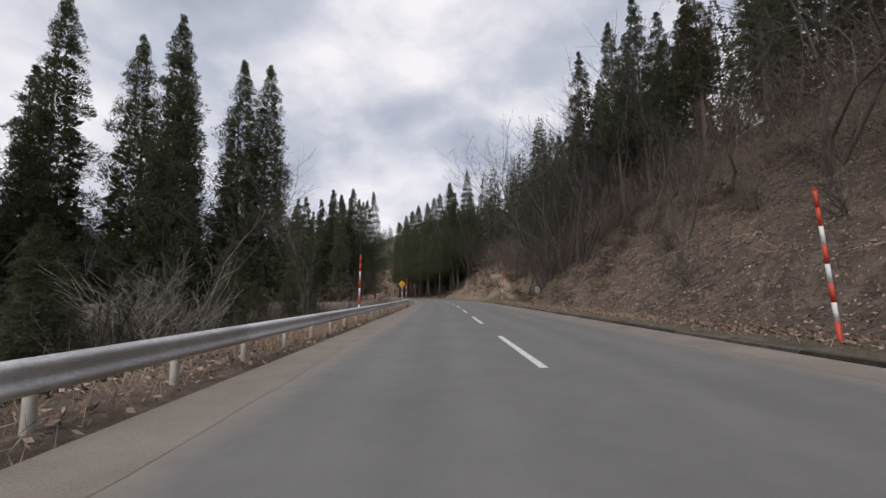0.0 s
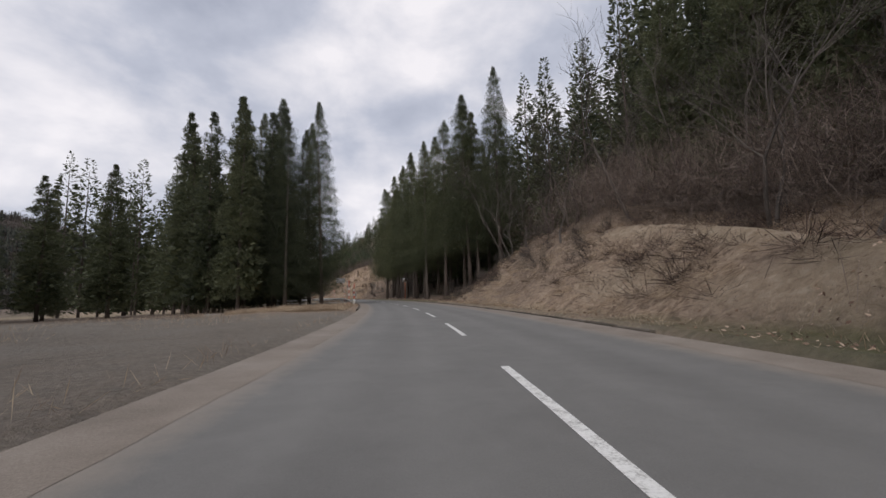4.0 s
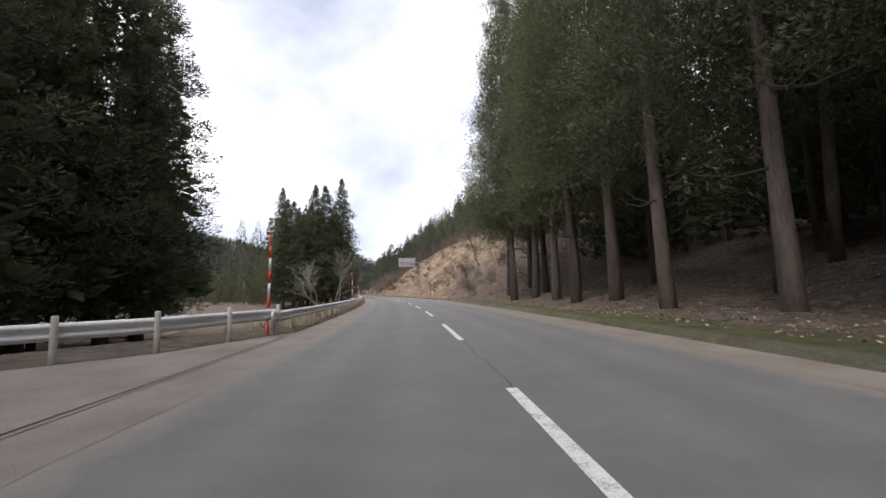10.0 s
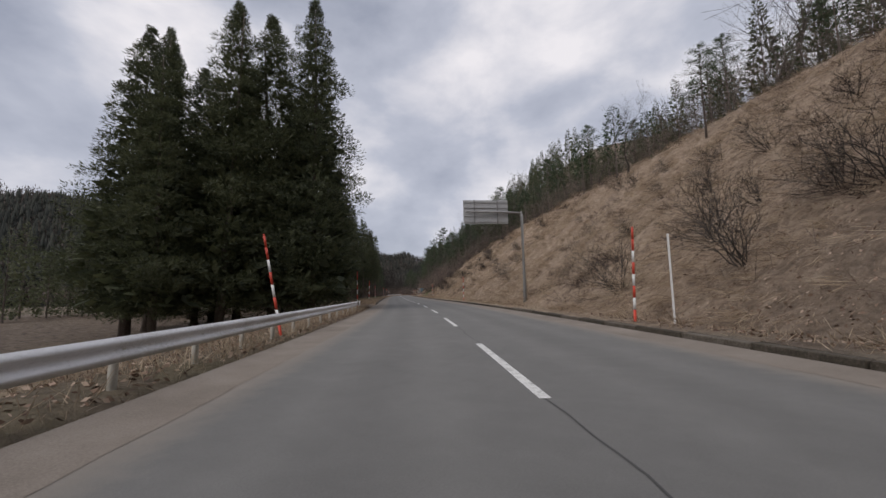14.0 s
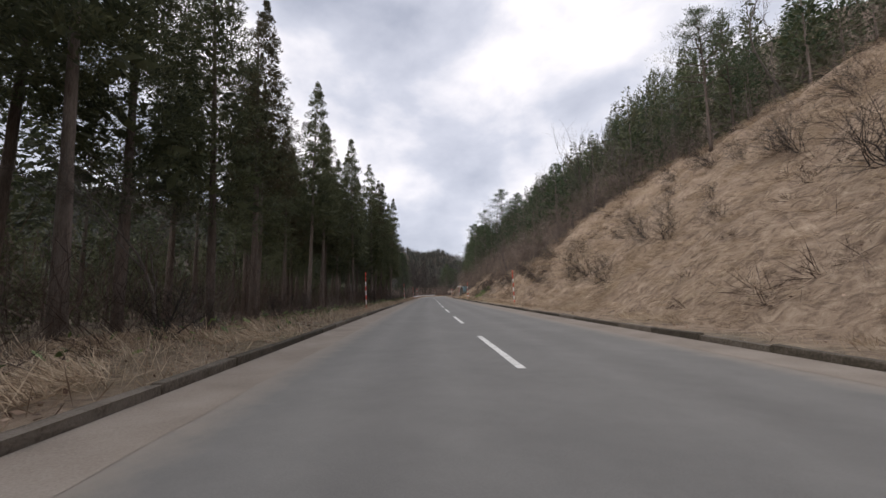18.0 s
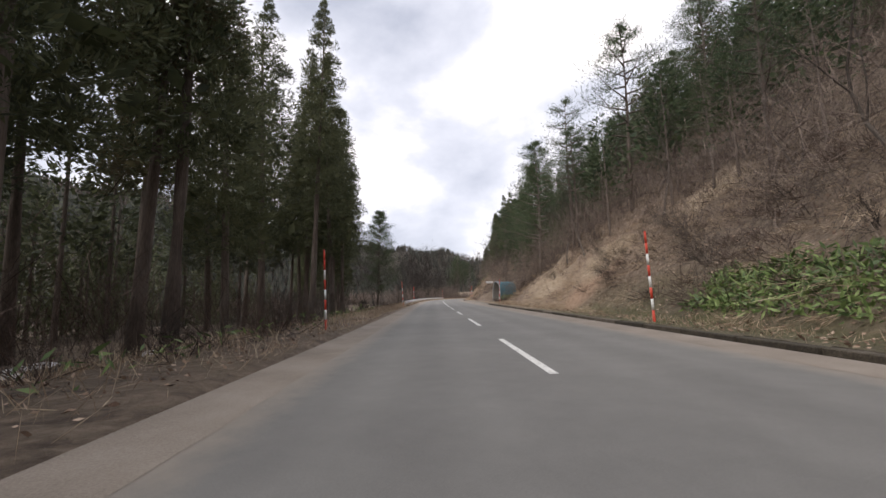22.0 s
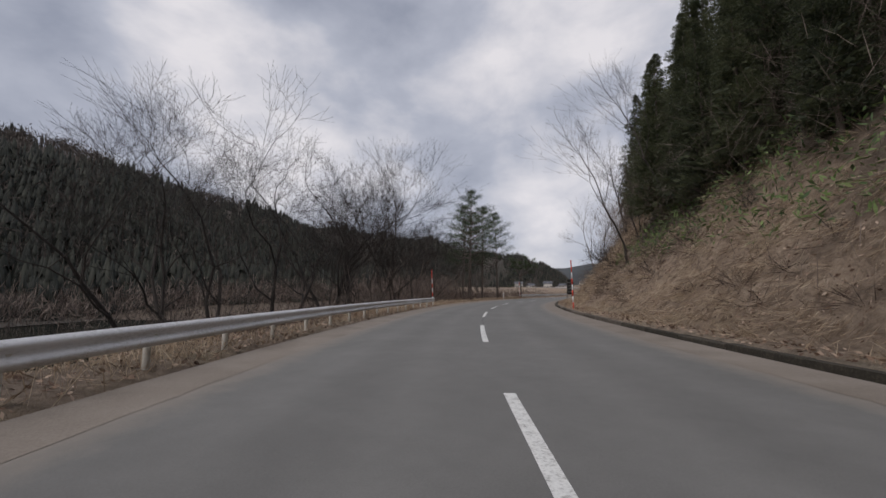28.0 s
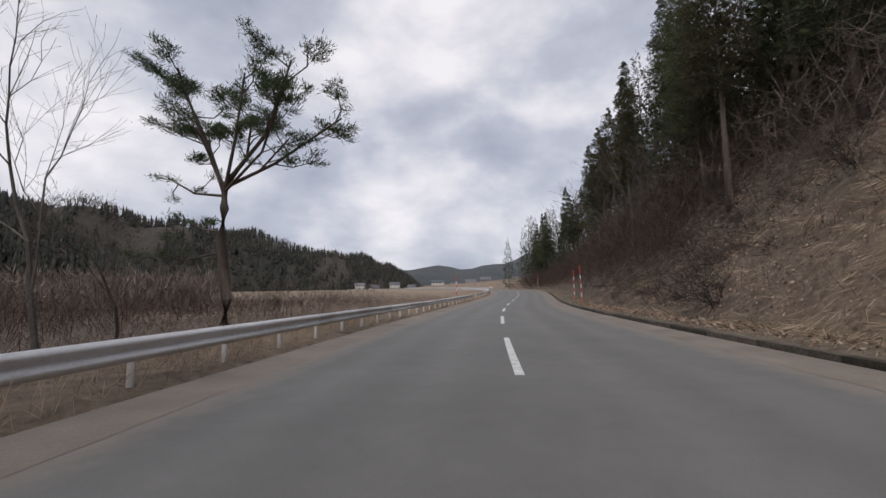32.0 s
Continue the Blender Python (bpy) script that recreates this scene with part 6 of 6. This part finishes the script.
cover("verge_grass", "dry tangled roadside grass and weeds", "grass", made, STRAW)

made = []
for seed, n, s0, s1, d0, d1 in ((131, 30000, -10, 62, 7, 34), (132, 12000, 62, 122, 8, 30), (133, 16000, 186, 300, 8, 42), (134, 40000, 298, 394, 7.5, 34), (135, 44000, 392, 540, 7.2, 26), (136, 16000, 4, 48, -16, -7.4), (137, 16000, 236, 362, -16, -8.5), (138, 10000, 452, 492, -20, -8), (139, 5000, 104, 146, -24, -9), (140, 7000, 360, 450, -16, -8)):
    rng, s, d, at, down, fall = cover_points(seed, n, s0, s1, d0, d1, lambda s, d: np.where(d > 0, np.clip(right_litter(s, d), 0.25, 1), 1.0) * np.clip(0.45 + 0.9 * waves(s * 1.3, d * 1.3), 0.08, 1))
    way = -down * 0.15 + rng.normal(0, 0.42, at.shape) + np.array([0, 0, 0.8])
    L = rng.uniform(0.5, 1.9, len(at)) * (0.8 + 0.2 * (d > 0))
    made.append(blades(at + np.array([0, 0, -0.1]), way, L, rng.uniform(0.007, 0.020, len(at)), rng))
cover("scrub", "dense leafless brown scrub and brambles on the banks", "undergrowth", made, TWIG)

made = []
for seed, n, s0, s1, d0, d1 in ((321, 700, -8, 62, 7.5, 20), (322, 1100, 62, 122, 8, 19), (323, 1300, 186, 312, 7.6, 28), (324, 900, 312, 372, 7.6, 20), (325, 1900, 396, 540, 7.4, 18), (326, 160, 244, 356, -9.5, -7), (327, 160, 452, 492, -13, -7), (328, 160, 362, 448, -9, -6.6), (329, 700, 370, 398, 9.5, 20)):
    rng, s, d, at, down, fall = cover_points(seed, n, s0, s1, d0, d1, lambda s, d: np.clip(0.30 + 1.5 * waves(s * 0.55 + 3, d * 0.7), 0.03, 1) * (1 - 0.85 * bare_earth(s, d)))
    per = 64
    k = np.repeat(np.arange(len(s)), per)
    big_ = rng.uniform(0.5, 1.35, len(s))[k]
    fan = rng.normal(0, 1, (len(k), 3))
    fan[:, 2] = np.abs(fan[:, 2]) * 0.8 + 0.15
    fan = fan / np.linalg.norm(fan, axis=1, keepdims=True) + down[k] * 0.35
    base = at[k] + rng.normal(0, 0.16, (len(k), 3)) * big_[:, None] * np.array([1, 1, 0.4])
    first_ = rng.random(len(k)) < 0.4
    base = np.where(first_[:, None], base, base + fan * big_[:, None] * rng.uniform(0.2, 0.8, (len(k), 1)))
    way = np.where(first_[:, None], fan, fan * 0.6 + rng.normal(0, 0.6, fan.shape) + np.array([0, 0, 0.25]))
    L = big_ * np.where(first_, rng.uniform(0.7, 1.3, len(k)), rng.uniform(0.25, 0.6, len(k)))
    made.append(blades(base - np.array([0, 0, 0.05]), way, L, np.where(first_, 0.022, 0.011) * rng.uniform(0.6, 1.3, len(k)), rng))
cover("brambles", "arching red-brown brambles and low bushes on the banks", "undergrowth", made, REDTWIG)

made = []
for seed, n, s0, s1, d0, d1 in ((151, 95000, -8, 62, 5.6, 22), (152, 22000, 62, 126, 5.6, 18), (153, 16000, 126, 190, 6.5, 26), (154, 10000, 190, 300, 5.6, 16), (162, 34000, 178, 208, 6, 24), (155, 34000, 300, 394, 5.6, 20), (156, 100000, 402, 525, 5.5, 16), (157, 8000, 236, 362, -12, -5.6), (158, 5000, 450, 492, -12, -5.6), (159, 5000, -5, 46, -7.4, -5.1), (160, 6000, 150, 228, -7.4, -5.1), (161, 7000, 360, 450, -7.4, -5.1)):
    rng, s, d, at, down, fall = cover_points(seed, n, s0, s1, d0, d1, lambda s, d: np.where(d > 0, np.clip(right_litter(s, d) + 0.1 * (d < 8), 0.2, 1), 1.0))
    way = down + rng.normal(0, 0.5, at.shape)
    L = rng.uniform(0.06, 0.15, len(at))
    made.append(blades(at + np.array([0, 0, 0.02]), way, L, L * rng.uniform(0.35, 0.6, len(at)), rng))
cover("leaf_litter", "fallen brown leaves over the banks and verges", "leaves", made, LEAF)

made = []
for seed, n, s0, s1, d0, d1, tall in ((171, 2600, 424, 440, 9.0, 13.5, 1.0), (172, 2600, 317, 323.5, 7.3, 9.4, 0.3), (173, 900, 369, 375, 8.8, 12.5, 1.0), (174, 700, 439, 446, 9, 13, 1.0), (175, 260, 34, 44, 8, 12, 0.35), (176, 900, 252, 350, -9, -7, 0.5)):
    rng, s, d, at, down, fall = cover_points(seed, n, s0, s1, d0, d1)
    at = at + np.array([0, 0, 1]) * rng.uniform(0.05, 1.0, (len(at), 1)) * tall
    way = rng.normal(0, 0.8, at.shape) + np.array([0, 0, -0.15])
    L = rng.uniform(0.16, 0.38, len(at))
    made.append(blades(at, way, L, L * rng.uniform(0.18, 0.3, len(at)), rng))
cover("dwarf_bamboo", "green dwarf bamboo leaves growing on the bank", "bamboo", made, SASA)

# kerb blocks
KERB_ME = {}


def kerbs(name, s0, s1, d, label, sink=0.0):
    row = tagged(new(name), label, "kerb", kind="structure")
    at = spot(s0, d, 0)
    row.location = at
    if not KERB_ME:
        for i in range(3):
            bm = box((0.20, 1.97, 0.30), (0, 0, 0.0), 0.025)
            rng = random.Random(i)
            for v in bm.verts:
                v.co += Vector((rng.gauss(0, 0.008), rng.gauss(0, 0.006), rng.gauss(0, 0.008)))
            me = bpy.data.meshes.new("kerb_stone")
            bm.to_mesh(me)
            bm.free()
            me.materials.append(KERB)
            KERB_ME[i] = me
    rng = random.Random(int(s0))
    for i in range(int((s1 - s0) / 2)):
        s = s0 + 2 * i + 1
        x, y = road_xy(s, d + rng.gauss(0, 0.008))
        p = new("kerb_stone", KERB_ME[rng.randrange(3)])
        p.parent = row
        p.matrix_basis = Matrix.Translation(-at) @ pose(float(x), float(y), rng.gauss(0.01, 0.008) - sink + float(rise(s)), rng.gauss(0, 0.4), rng.gauss(0, 1.0), math.degrees(facing(s)) + rng.gauss(0, 0.3))


kerbs("kerb_right_1", 0, 46, 5.14, "dark mossy concrete kerb under the slope", 0.05)
kerbs("kerb_right_2", 64, 122, 5.14, "dark mossy concrete kerb under the slope", 0.08)
kerbs("kerb_right_3", 192, 358, 5.14, "dark mossy concrete kerb under the slope")
kerbs("kerb_right_4", 404, 560, 5.14, "dark mossy concrete kerb under the slope")
kerbs("kerb_left_2", 90, 106, -5.07, "dark sunken kerb beside the lot", 0.09)
kerbs("kerb_left_1", 240, 304, -5.07, "dark mossy concrete kerb beside the wood")

# wooded hills across the valley
RIDGE = [(-200, 58), (60, 60), (300, 64), (400, 68), (478, 77), (575, 90), (634, 90), (669, 93), (735, 82), (800, 85), (860, 86), (1000, 77), (1100, 70)]
ridge_at, ridge_top = np.array([r[0] for r in RIDGE]), np.array([r[1] for r in RIDGE])
AXIS = radians(20)


def hill_xy(a, b):
    """a metres along the valley, b metres across to the left of it."""
    return -np.sin(AXIS) * a - np.cos(AXIS) * b, np.cos(AXIS) * a - np.sin(AXIS) * b


def hill_z(a, b):
    top = np.interp(a, ridge_at, ridge_top) * (1 + 0.03 * np.sin(a * 0.021) + 0.03 * np.sin(a * 0.05 + 1))
    start = 105 + 40 * np.clip((480 - a) / 150, 0, 1) + 18 * np.sin(a * 0.013 + 0.5) + 10 * np.sin(a * 0.04)
    u = np.clip((b - start) / 195, 0, 1.6)
    return -4.5 + (top + 4) * np.minimum(np.sin(np.clip(u, 0, 1) * math.pi / 2), 1) + 4 * np.sin(a * 0.06 + b * 0.03) * np.clip(u, 0, 1) - 20 * np.clip(u - 1, 0, 1)


A, B = np.meshgrid(np.arange(-260, 1120, 10.0), np.arange(80, 500, 10.0), indexing="ij")
hx, hy = hill_xy(A, B)
n, m = A.shape
idx = np.arange(n * m).reshape(n, m)
f = np.stack([idx[:-1, :-1], idx[:-1, 1:], idx[1:, 1:], idx[1:, :-1]], -1).reshape(-1, 4)
tagged(new("valley_hill", strips_mesh("valley_hill", np.stack([hx, hy, hill_z(A, B)], -1), f, [HILLWOOD], True)), "wooded hill across the valley in dull brown and green", "hill", kind="structure")


def low_trees(seed, n, place, tall, mats, slim=0.16, sides=5):
    """Far conifers: ragged stacked cones joined into one mesh."""
    rng = np.random.default_rng(seed)
    x, y, z = place(rng, n)
    h = tall * rng.uniform(0.65, 1.25, len(x))
    w = h * slim * rng.uniform(0.8, 1.3, len(x))
    V, F = [], []
    base = 0
    for tier, (z0, z1, r0) in enumerate(((0.05, 0.55, 1.0), (0.35, 0.8, 0.72), (0.62, 1.0, 0.42))):
        ang = np.arange(sides) * 2 * math.pi / sides + tier * 0.6
        ring = np.stack([x[:, None] + np.cos(ang) * (w * r0)[:, None] * rng.uniform(0.6, 1.3, (len(x), sides)), y[:, None] + np.sin(ang) * (w * r0)[:, None] * rng.uniform(0.6, 1.3, (len(x), sides)),
                         (z + h * z0)[:, None] + (h * 0.06)[:, None] * rng.normal(0, 1, (len(x), sides))], -1)
        tip = np.stack([x, y, z + h * z1], -1)[:, None]
        V.append(np.concatenate([ring, tip], 1).reshape(-1, 3))
        k = np.arange(len(x))[:, None] * (sides + 1) + base
        i = np.arange(sides)[None]
        F.append(np.stack([k + i, k + (i + 1) % sides, k + sides + 0 * i], -1).reshape(-1, 3))
        base += len(x) * (sides + 1)
    V, F = np.concatenate(V), np.concatenate(F)
    me = bpy.data.meshes.new("conifers")
    me.vertices.add(len(V))
    me.vertices.foreach_set("co", V.astype(np.float32).ravel())
    me.loops.add(len(F) * 3)
    me.loops.foreach_set("vertex_index", F.astype(np.int32).ravel())
    me.polygons.add(len(F))
    me.polygons.foreach_set("loop_start", np.arange(len(F), dtype=np.int32) * 3)
    for mt in mats:
        me.materials.append(mt)
    me.update(calc_edges=True)
    return me


def on_hill(low, high, patch):
    def place(rng, n):
        a, b = rng.uniform(-240, 1100, n), rng.uniform(low, high, n)
        keep = (np.sin(a * 0.025 + 0.6 * np.sin(b * 0.05)) + np.sin(b * 0.045 + a * 0.011) + rng.normal(0, 0.5, n)) > patch
        a, b = a[keep], b[keep]
        x, y = hill_xy(a, b)
        z = hill_z(a, b)
        keep = z > -3.6
        return x[keep], y[keep], z[keep]
    return place


tagged(new("hill_conifers", low_trees(201, 14000, on_hill(115, 345, 1.0), 10, [FARCEDAR_SHADED], 0.17)), "distant dark conifer wood on the hillside", "trees", kind="stuff")
tagged(new("ridge_conifers", low_trees(202, 2600, on_hill(285, 350, -1.0), 11, [FARCEDAR_SHADED], 0.15)), "thin line of conifers along the ridge", "trees", kind="stuff")
tagged(new("hill_foot_conifers", low_trees(203, 19000, on_hill(92, 225, -1.3), 12, [FARCEDAR_SHADED], 0.14, 6)), "dark conifer belt at the foot of the hill", "trees", kind="stuff")


def puffs(seed, n, place, size, mat, name, label, k=12, thick=0.0, tangle=0.5):
    """Far leafless crowns: loose bunches of twigs."""
    rng = np.random.default_rng(seed)
    x, y, z = place(rng, n)
    c = np.stack([x, y, z], -1)[:, None] + rng.normal(0, 1, (len(x), k, 3)) * np.array([1.4, 1.4, 1.6]) * size / 5 + np.array([0, 0, size * 0.5])
    c = c.reshape(-1, 3)
    way = rng.normal(0, tangle, c.shape) + np.array([0, 0, 0.9])
    L = size * rng.uniform(0.25, 0.6, len(c))
    return cover(name, label, "trees", blades(c, way, L, thick * rng.uniform(0.6, 1.6, len(c)) if thick else L * 0.10, rng), mat)


puffs(211, 12000, on_hill(118, 345, -1.2), 7, BROWNWOOD, "hill_bare_wood", "distant leafless brown wood on the hillside", 20, 0.45)


SPUR = np.array([(-640, 640, 84), (-560, 715, 82), (-497, 790, 80), (-450, 890, 80), (-405, 1000, 70), (-345, 1080, 60), (-290, 1130, 47), (-262, 1155, 26), (-245, 1172, 2)], float)


def spur_xyz(u, w):
    """The spur that closes the valley: u from its root to its nose, w across, from -1 (facing the road) to 1."""
    k = np.clip(u, 0, 1) * (len(SPUR) - 1)
    x, y, h = (np.interp(k, np.arange(len(SPUR)), SPUR[:, i]) for i in range(3))
    h = h * (1 + 0.05 * np.sin(u * 31) + 0.03 * np.sin(u * 77))
    side = np.where(w < 0, 150.0, 200.0) * (0.55 + 0.45 * np.clip(h / 60, 0, 1))
    return x + w * side * -0.35, y + w * side * 0.94, -4 + (h + 4) * np.cos(np.clip(np.abs(w), 0, 1) * math.pi / 2) ** 0.9 + 2.5 * np.sin(u * 60 + w * 5) * (1 - np.abs(w))


U, W = np.meshgrid(np.linspace(0, 1, 110), np.linspace(-1, 1, 25), indexing="ij")
n, m = U.shape
idx = np.arange(n * m).reshape(n, m)
f = np.stack([idx[:-1, :-1], idx[1:, :-1], idx[1:, 1:], idx[:-1, 1:]], -1).reshape(-1, 4)
tagged(new("valley_spur", strips_mesh("valley_spur", np.stack(spur_xyz(U, W), -1), f[:, ::-1], [HILLWOOD], True)), "dark wooded spur that closes the valley", "hill", kind="structure")


def on_spur(low, high, patch):
    def place(rng, n):
        u, w = rng.uniform(0, 1, n), rng.uniform(low, high, n)
        keep = np.sin(u * 21 + w * 3) + np.sin(u * 47 - w * 4) + rng.normal(0, 0.5, n) + 3 * (u - 0.45) > patch
        return spur_xyz(u[keep], w[keep])
    return place


xs = np.linspace(-1500, 1200, 90)
V, F = [], []
for j, (dy, k) in enumerate(((0, 0.0), (120, 0.45), (260, 0.85), (420, 1.0), (700, 0.5))):
    for x in xs:
        V.append((x, 1150 + dy + 120 * math.sin(x * 0.002), -4 + k * (84 + 26 * math.sin(x * 0.006 + 0.8) + 12 * math.sin(x * 0.017) + 5 * math.sin(x * 0.05))))
for j in range(4):
    for i in range(len(xs) - 1):
        a = j * len(xs) + i
        F.append((a, a + 1, a + len(xs) + 1, a + len(xs)))
tagged(new("far_hills", mesh_from("far_hills", V, F, [FARHILL_HAZE], True)), "low blue-brown hills closing the valley far ahead, haze in their colour", "hill", kind="structure")


tagged(new("spur_conifers", low_trees(205, 4200, on_spur(-0.97, 0.1, -0.5), 11, [FARCEDAR_SHADED], 0.17)), "distant dark conifer wood on the spur", "trees", kind="stuff")
puffs(212, 1500, on_spur(-0.97, 0.05, -2.5), 8, BROWNWOOD, "spur_bare_wood", "distant leafless brown wood on the spur", 20, 0.5)


def on_bank(s0, s1, d0, d1):
    def place(rng, n):
        s, d = rng.uniform(s0, s1, n), rng.uniform(d0, d1, n)
        x, y = road_xy(s, d)
        return x, y, height(s, d)
    return place


puffs(221, 1900, on_bank(-10, 96, 13, 34), 4.5, TWIG, "thicket_south", "brown leafless thicket under the slope trees", 44, 0.013, 0.95)
puffs(229, 900, on_bank(44, 88, 15.5, 23), 4.2, TWIG, "thicket_mound", "brown leafless thicket behind the earth mound", 44, 0.015, 0.9)
puffs(213, 5200, on_hill(92, 190, -4.0), 6, TWIG, "hill_foot_bare_wood", "brown leafless wood at the foot of the hill", 22, 0.16)
puffs(222, 1300, on_bank(186, 300, 25, 44), 3.5, TWIG, "thicket_ridge", "brown leafless thicket along the slope top", 44, 0.013, 0.95)
puffs(223, 2600, on_bank(294, 398, 10, 36), 4.0, TWIG, "thicket_middle", "brown leafless thicket under the slope trees", 44, 0.013, 0.95)
puffs(228, 1500, on_bank(512, 600, 7.8, 16), 3.2, REDTWIG, "thicket_far_bank", "dark brown leafless thicket on the far bank", 46, 0.014, 0.95)
puffs(224, 2600, on_bank(394, 560, 10.5, 26), 3.6, TWIG, "thicket_steep", "brown leafless thicket on the steep bank", 44, 0.013, 0.95)
# Dark REDTWIG here stands in for the shade under the cedar canopy.
puffs(225, 700, on_bank(236, 358, -20, -9.5), 2.6, REDTWIG, "thicket_wood", "bare undergrowth at the edge of the cedar wood, coloured dark for shade", 44, 0.013)
puffs(226, 160, on_bank(4, 48, -26, -9), 3.2, TWIG, "thicket_valley", "bare undergrowth below the roadside cedars", 44, 0.013, 0.9)
puffs(227, 500, on_bank(446, 494, -40, -10), 4.0, TWIG, "thicket_river", "bare riverside undergrowth", 24, 0.028)
puffs(230, 700, on_bank(500, 566, -75, -24), 3.6, REDTWIG, "thicket_meadow", "dark brown leafless scrub across the meadow", 24, 0.03)

v, f = band(352, 505, (-150, -90, -50, -10), (-4.6, -4.6, -4.6, -4.6), 5.0)
tagged(new("water", strips_mesh("water", v, f[:, ::-1], [WATER], True)), "still dark reservoir below the road", "water", kind="structure")
tagged(new("far_shore_conifers", low_trees(204, 600, on_bank(350, 540, -128, -92), 13, [FARCEDAR_SHADED], 0.14, 7)), "dark conifers along the far shore", "trees", kind="stuff")
puffs(231, 2600, on_bank(340, 640, -125, -70), 6, TWIG, "far_shore_bare_wood", "brown leafless wood along the far shore", 22, 0.12)
puffs(232, 1500, on_bank(484, 600, -70, -13), 1.7, REDTWIG, "field_edge_thicket", "brown thicket along the field edges", 34, 0.014, 0.9)
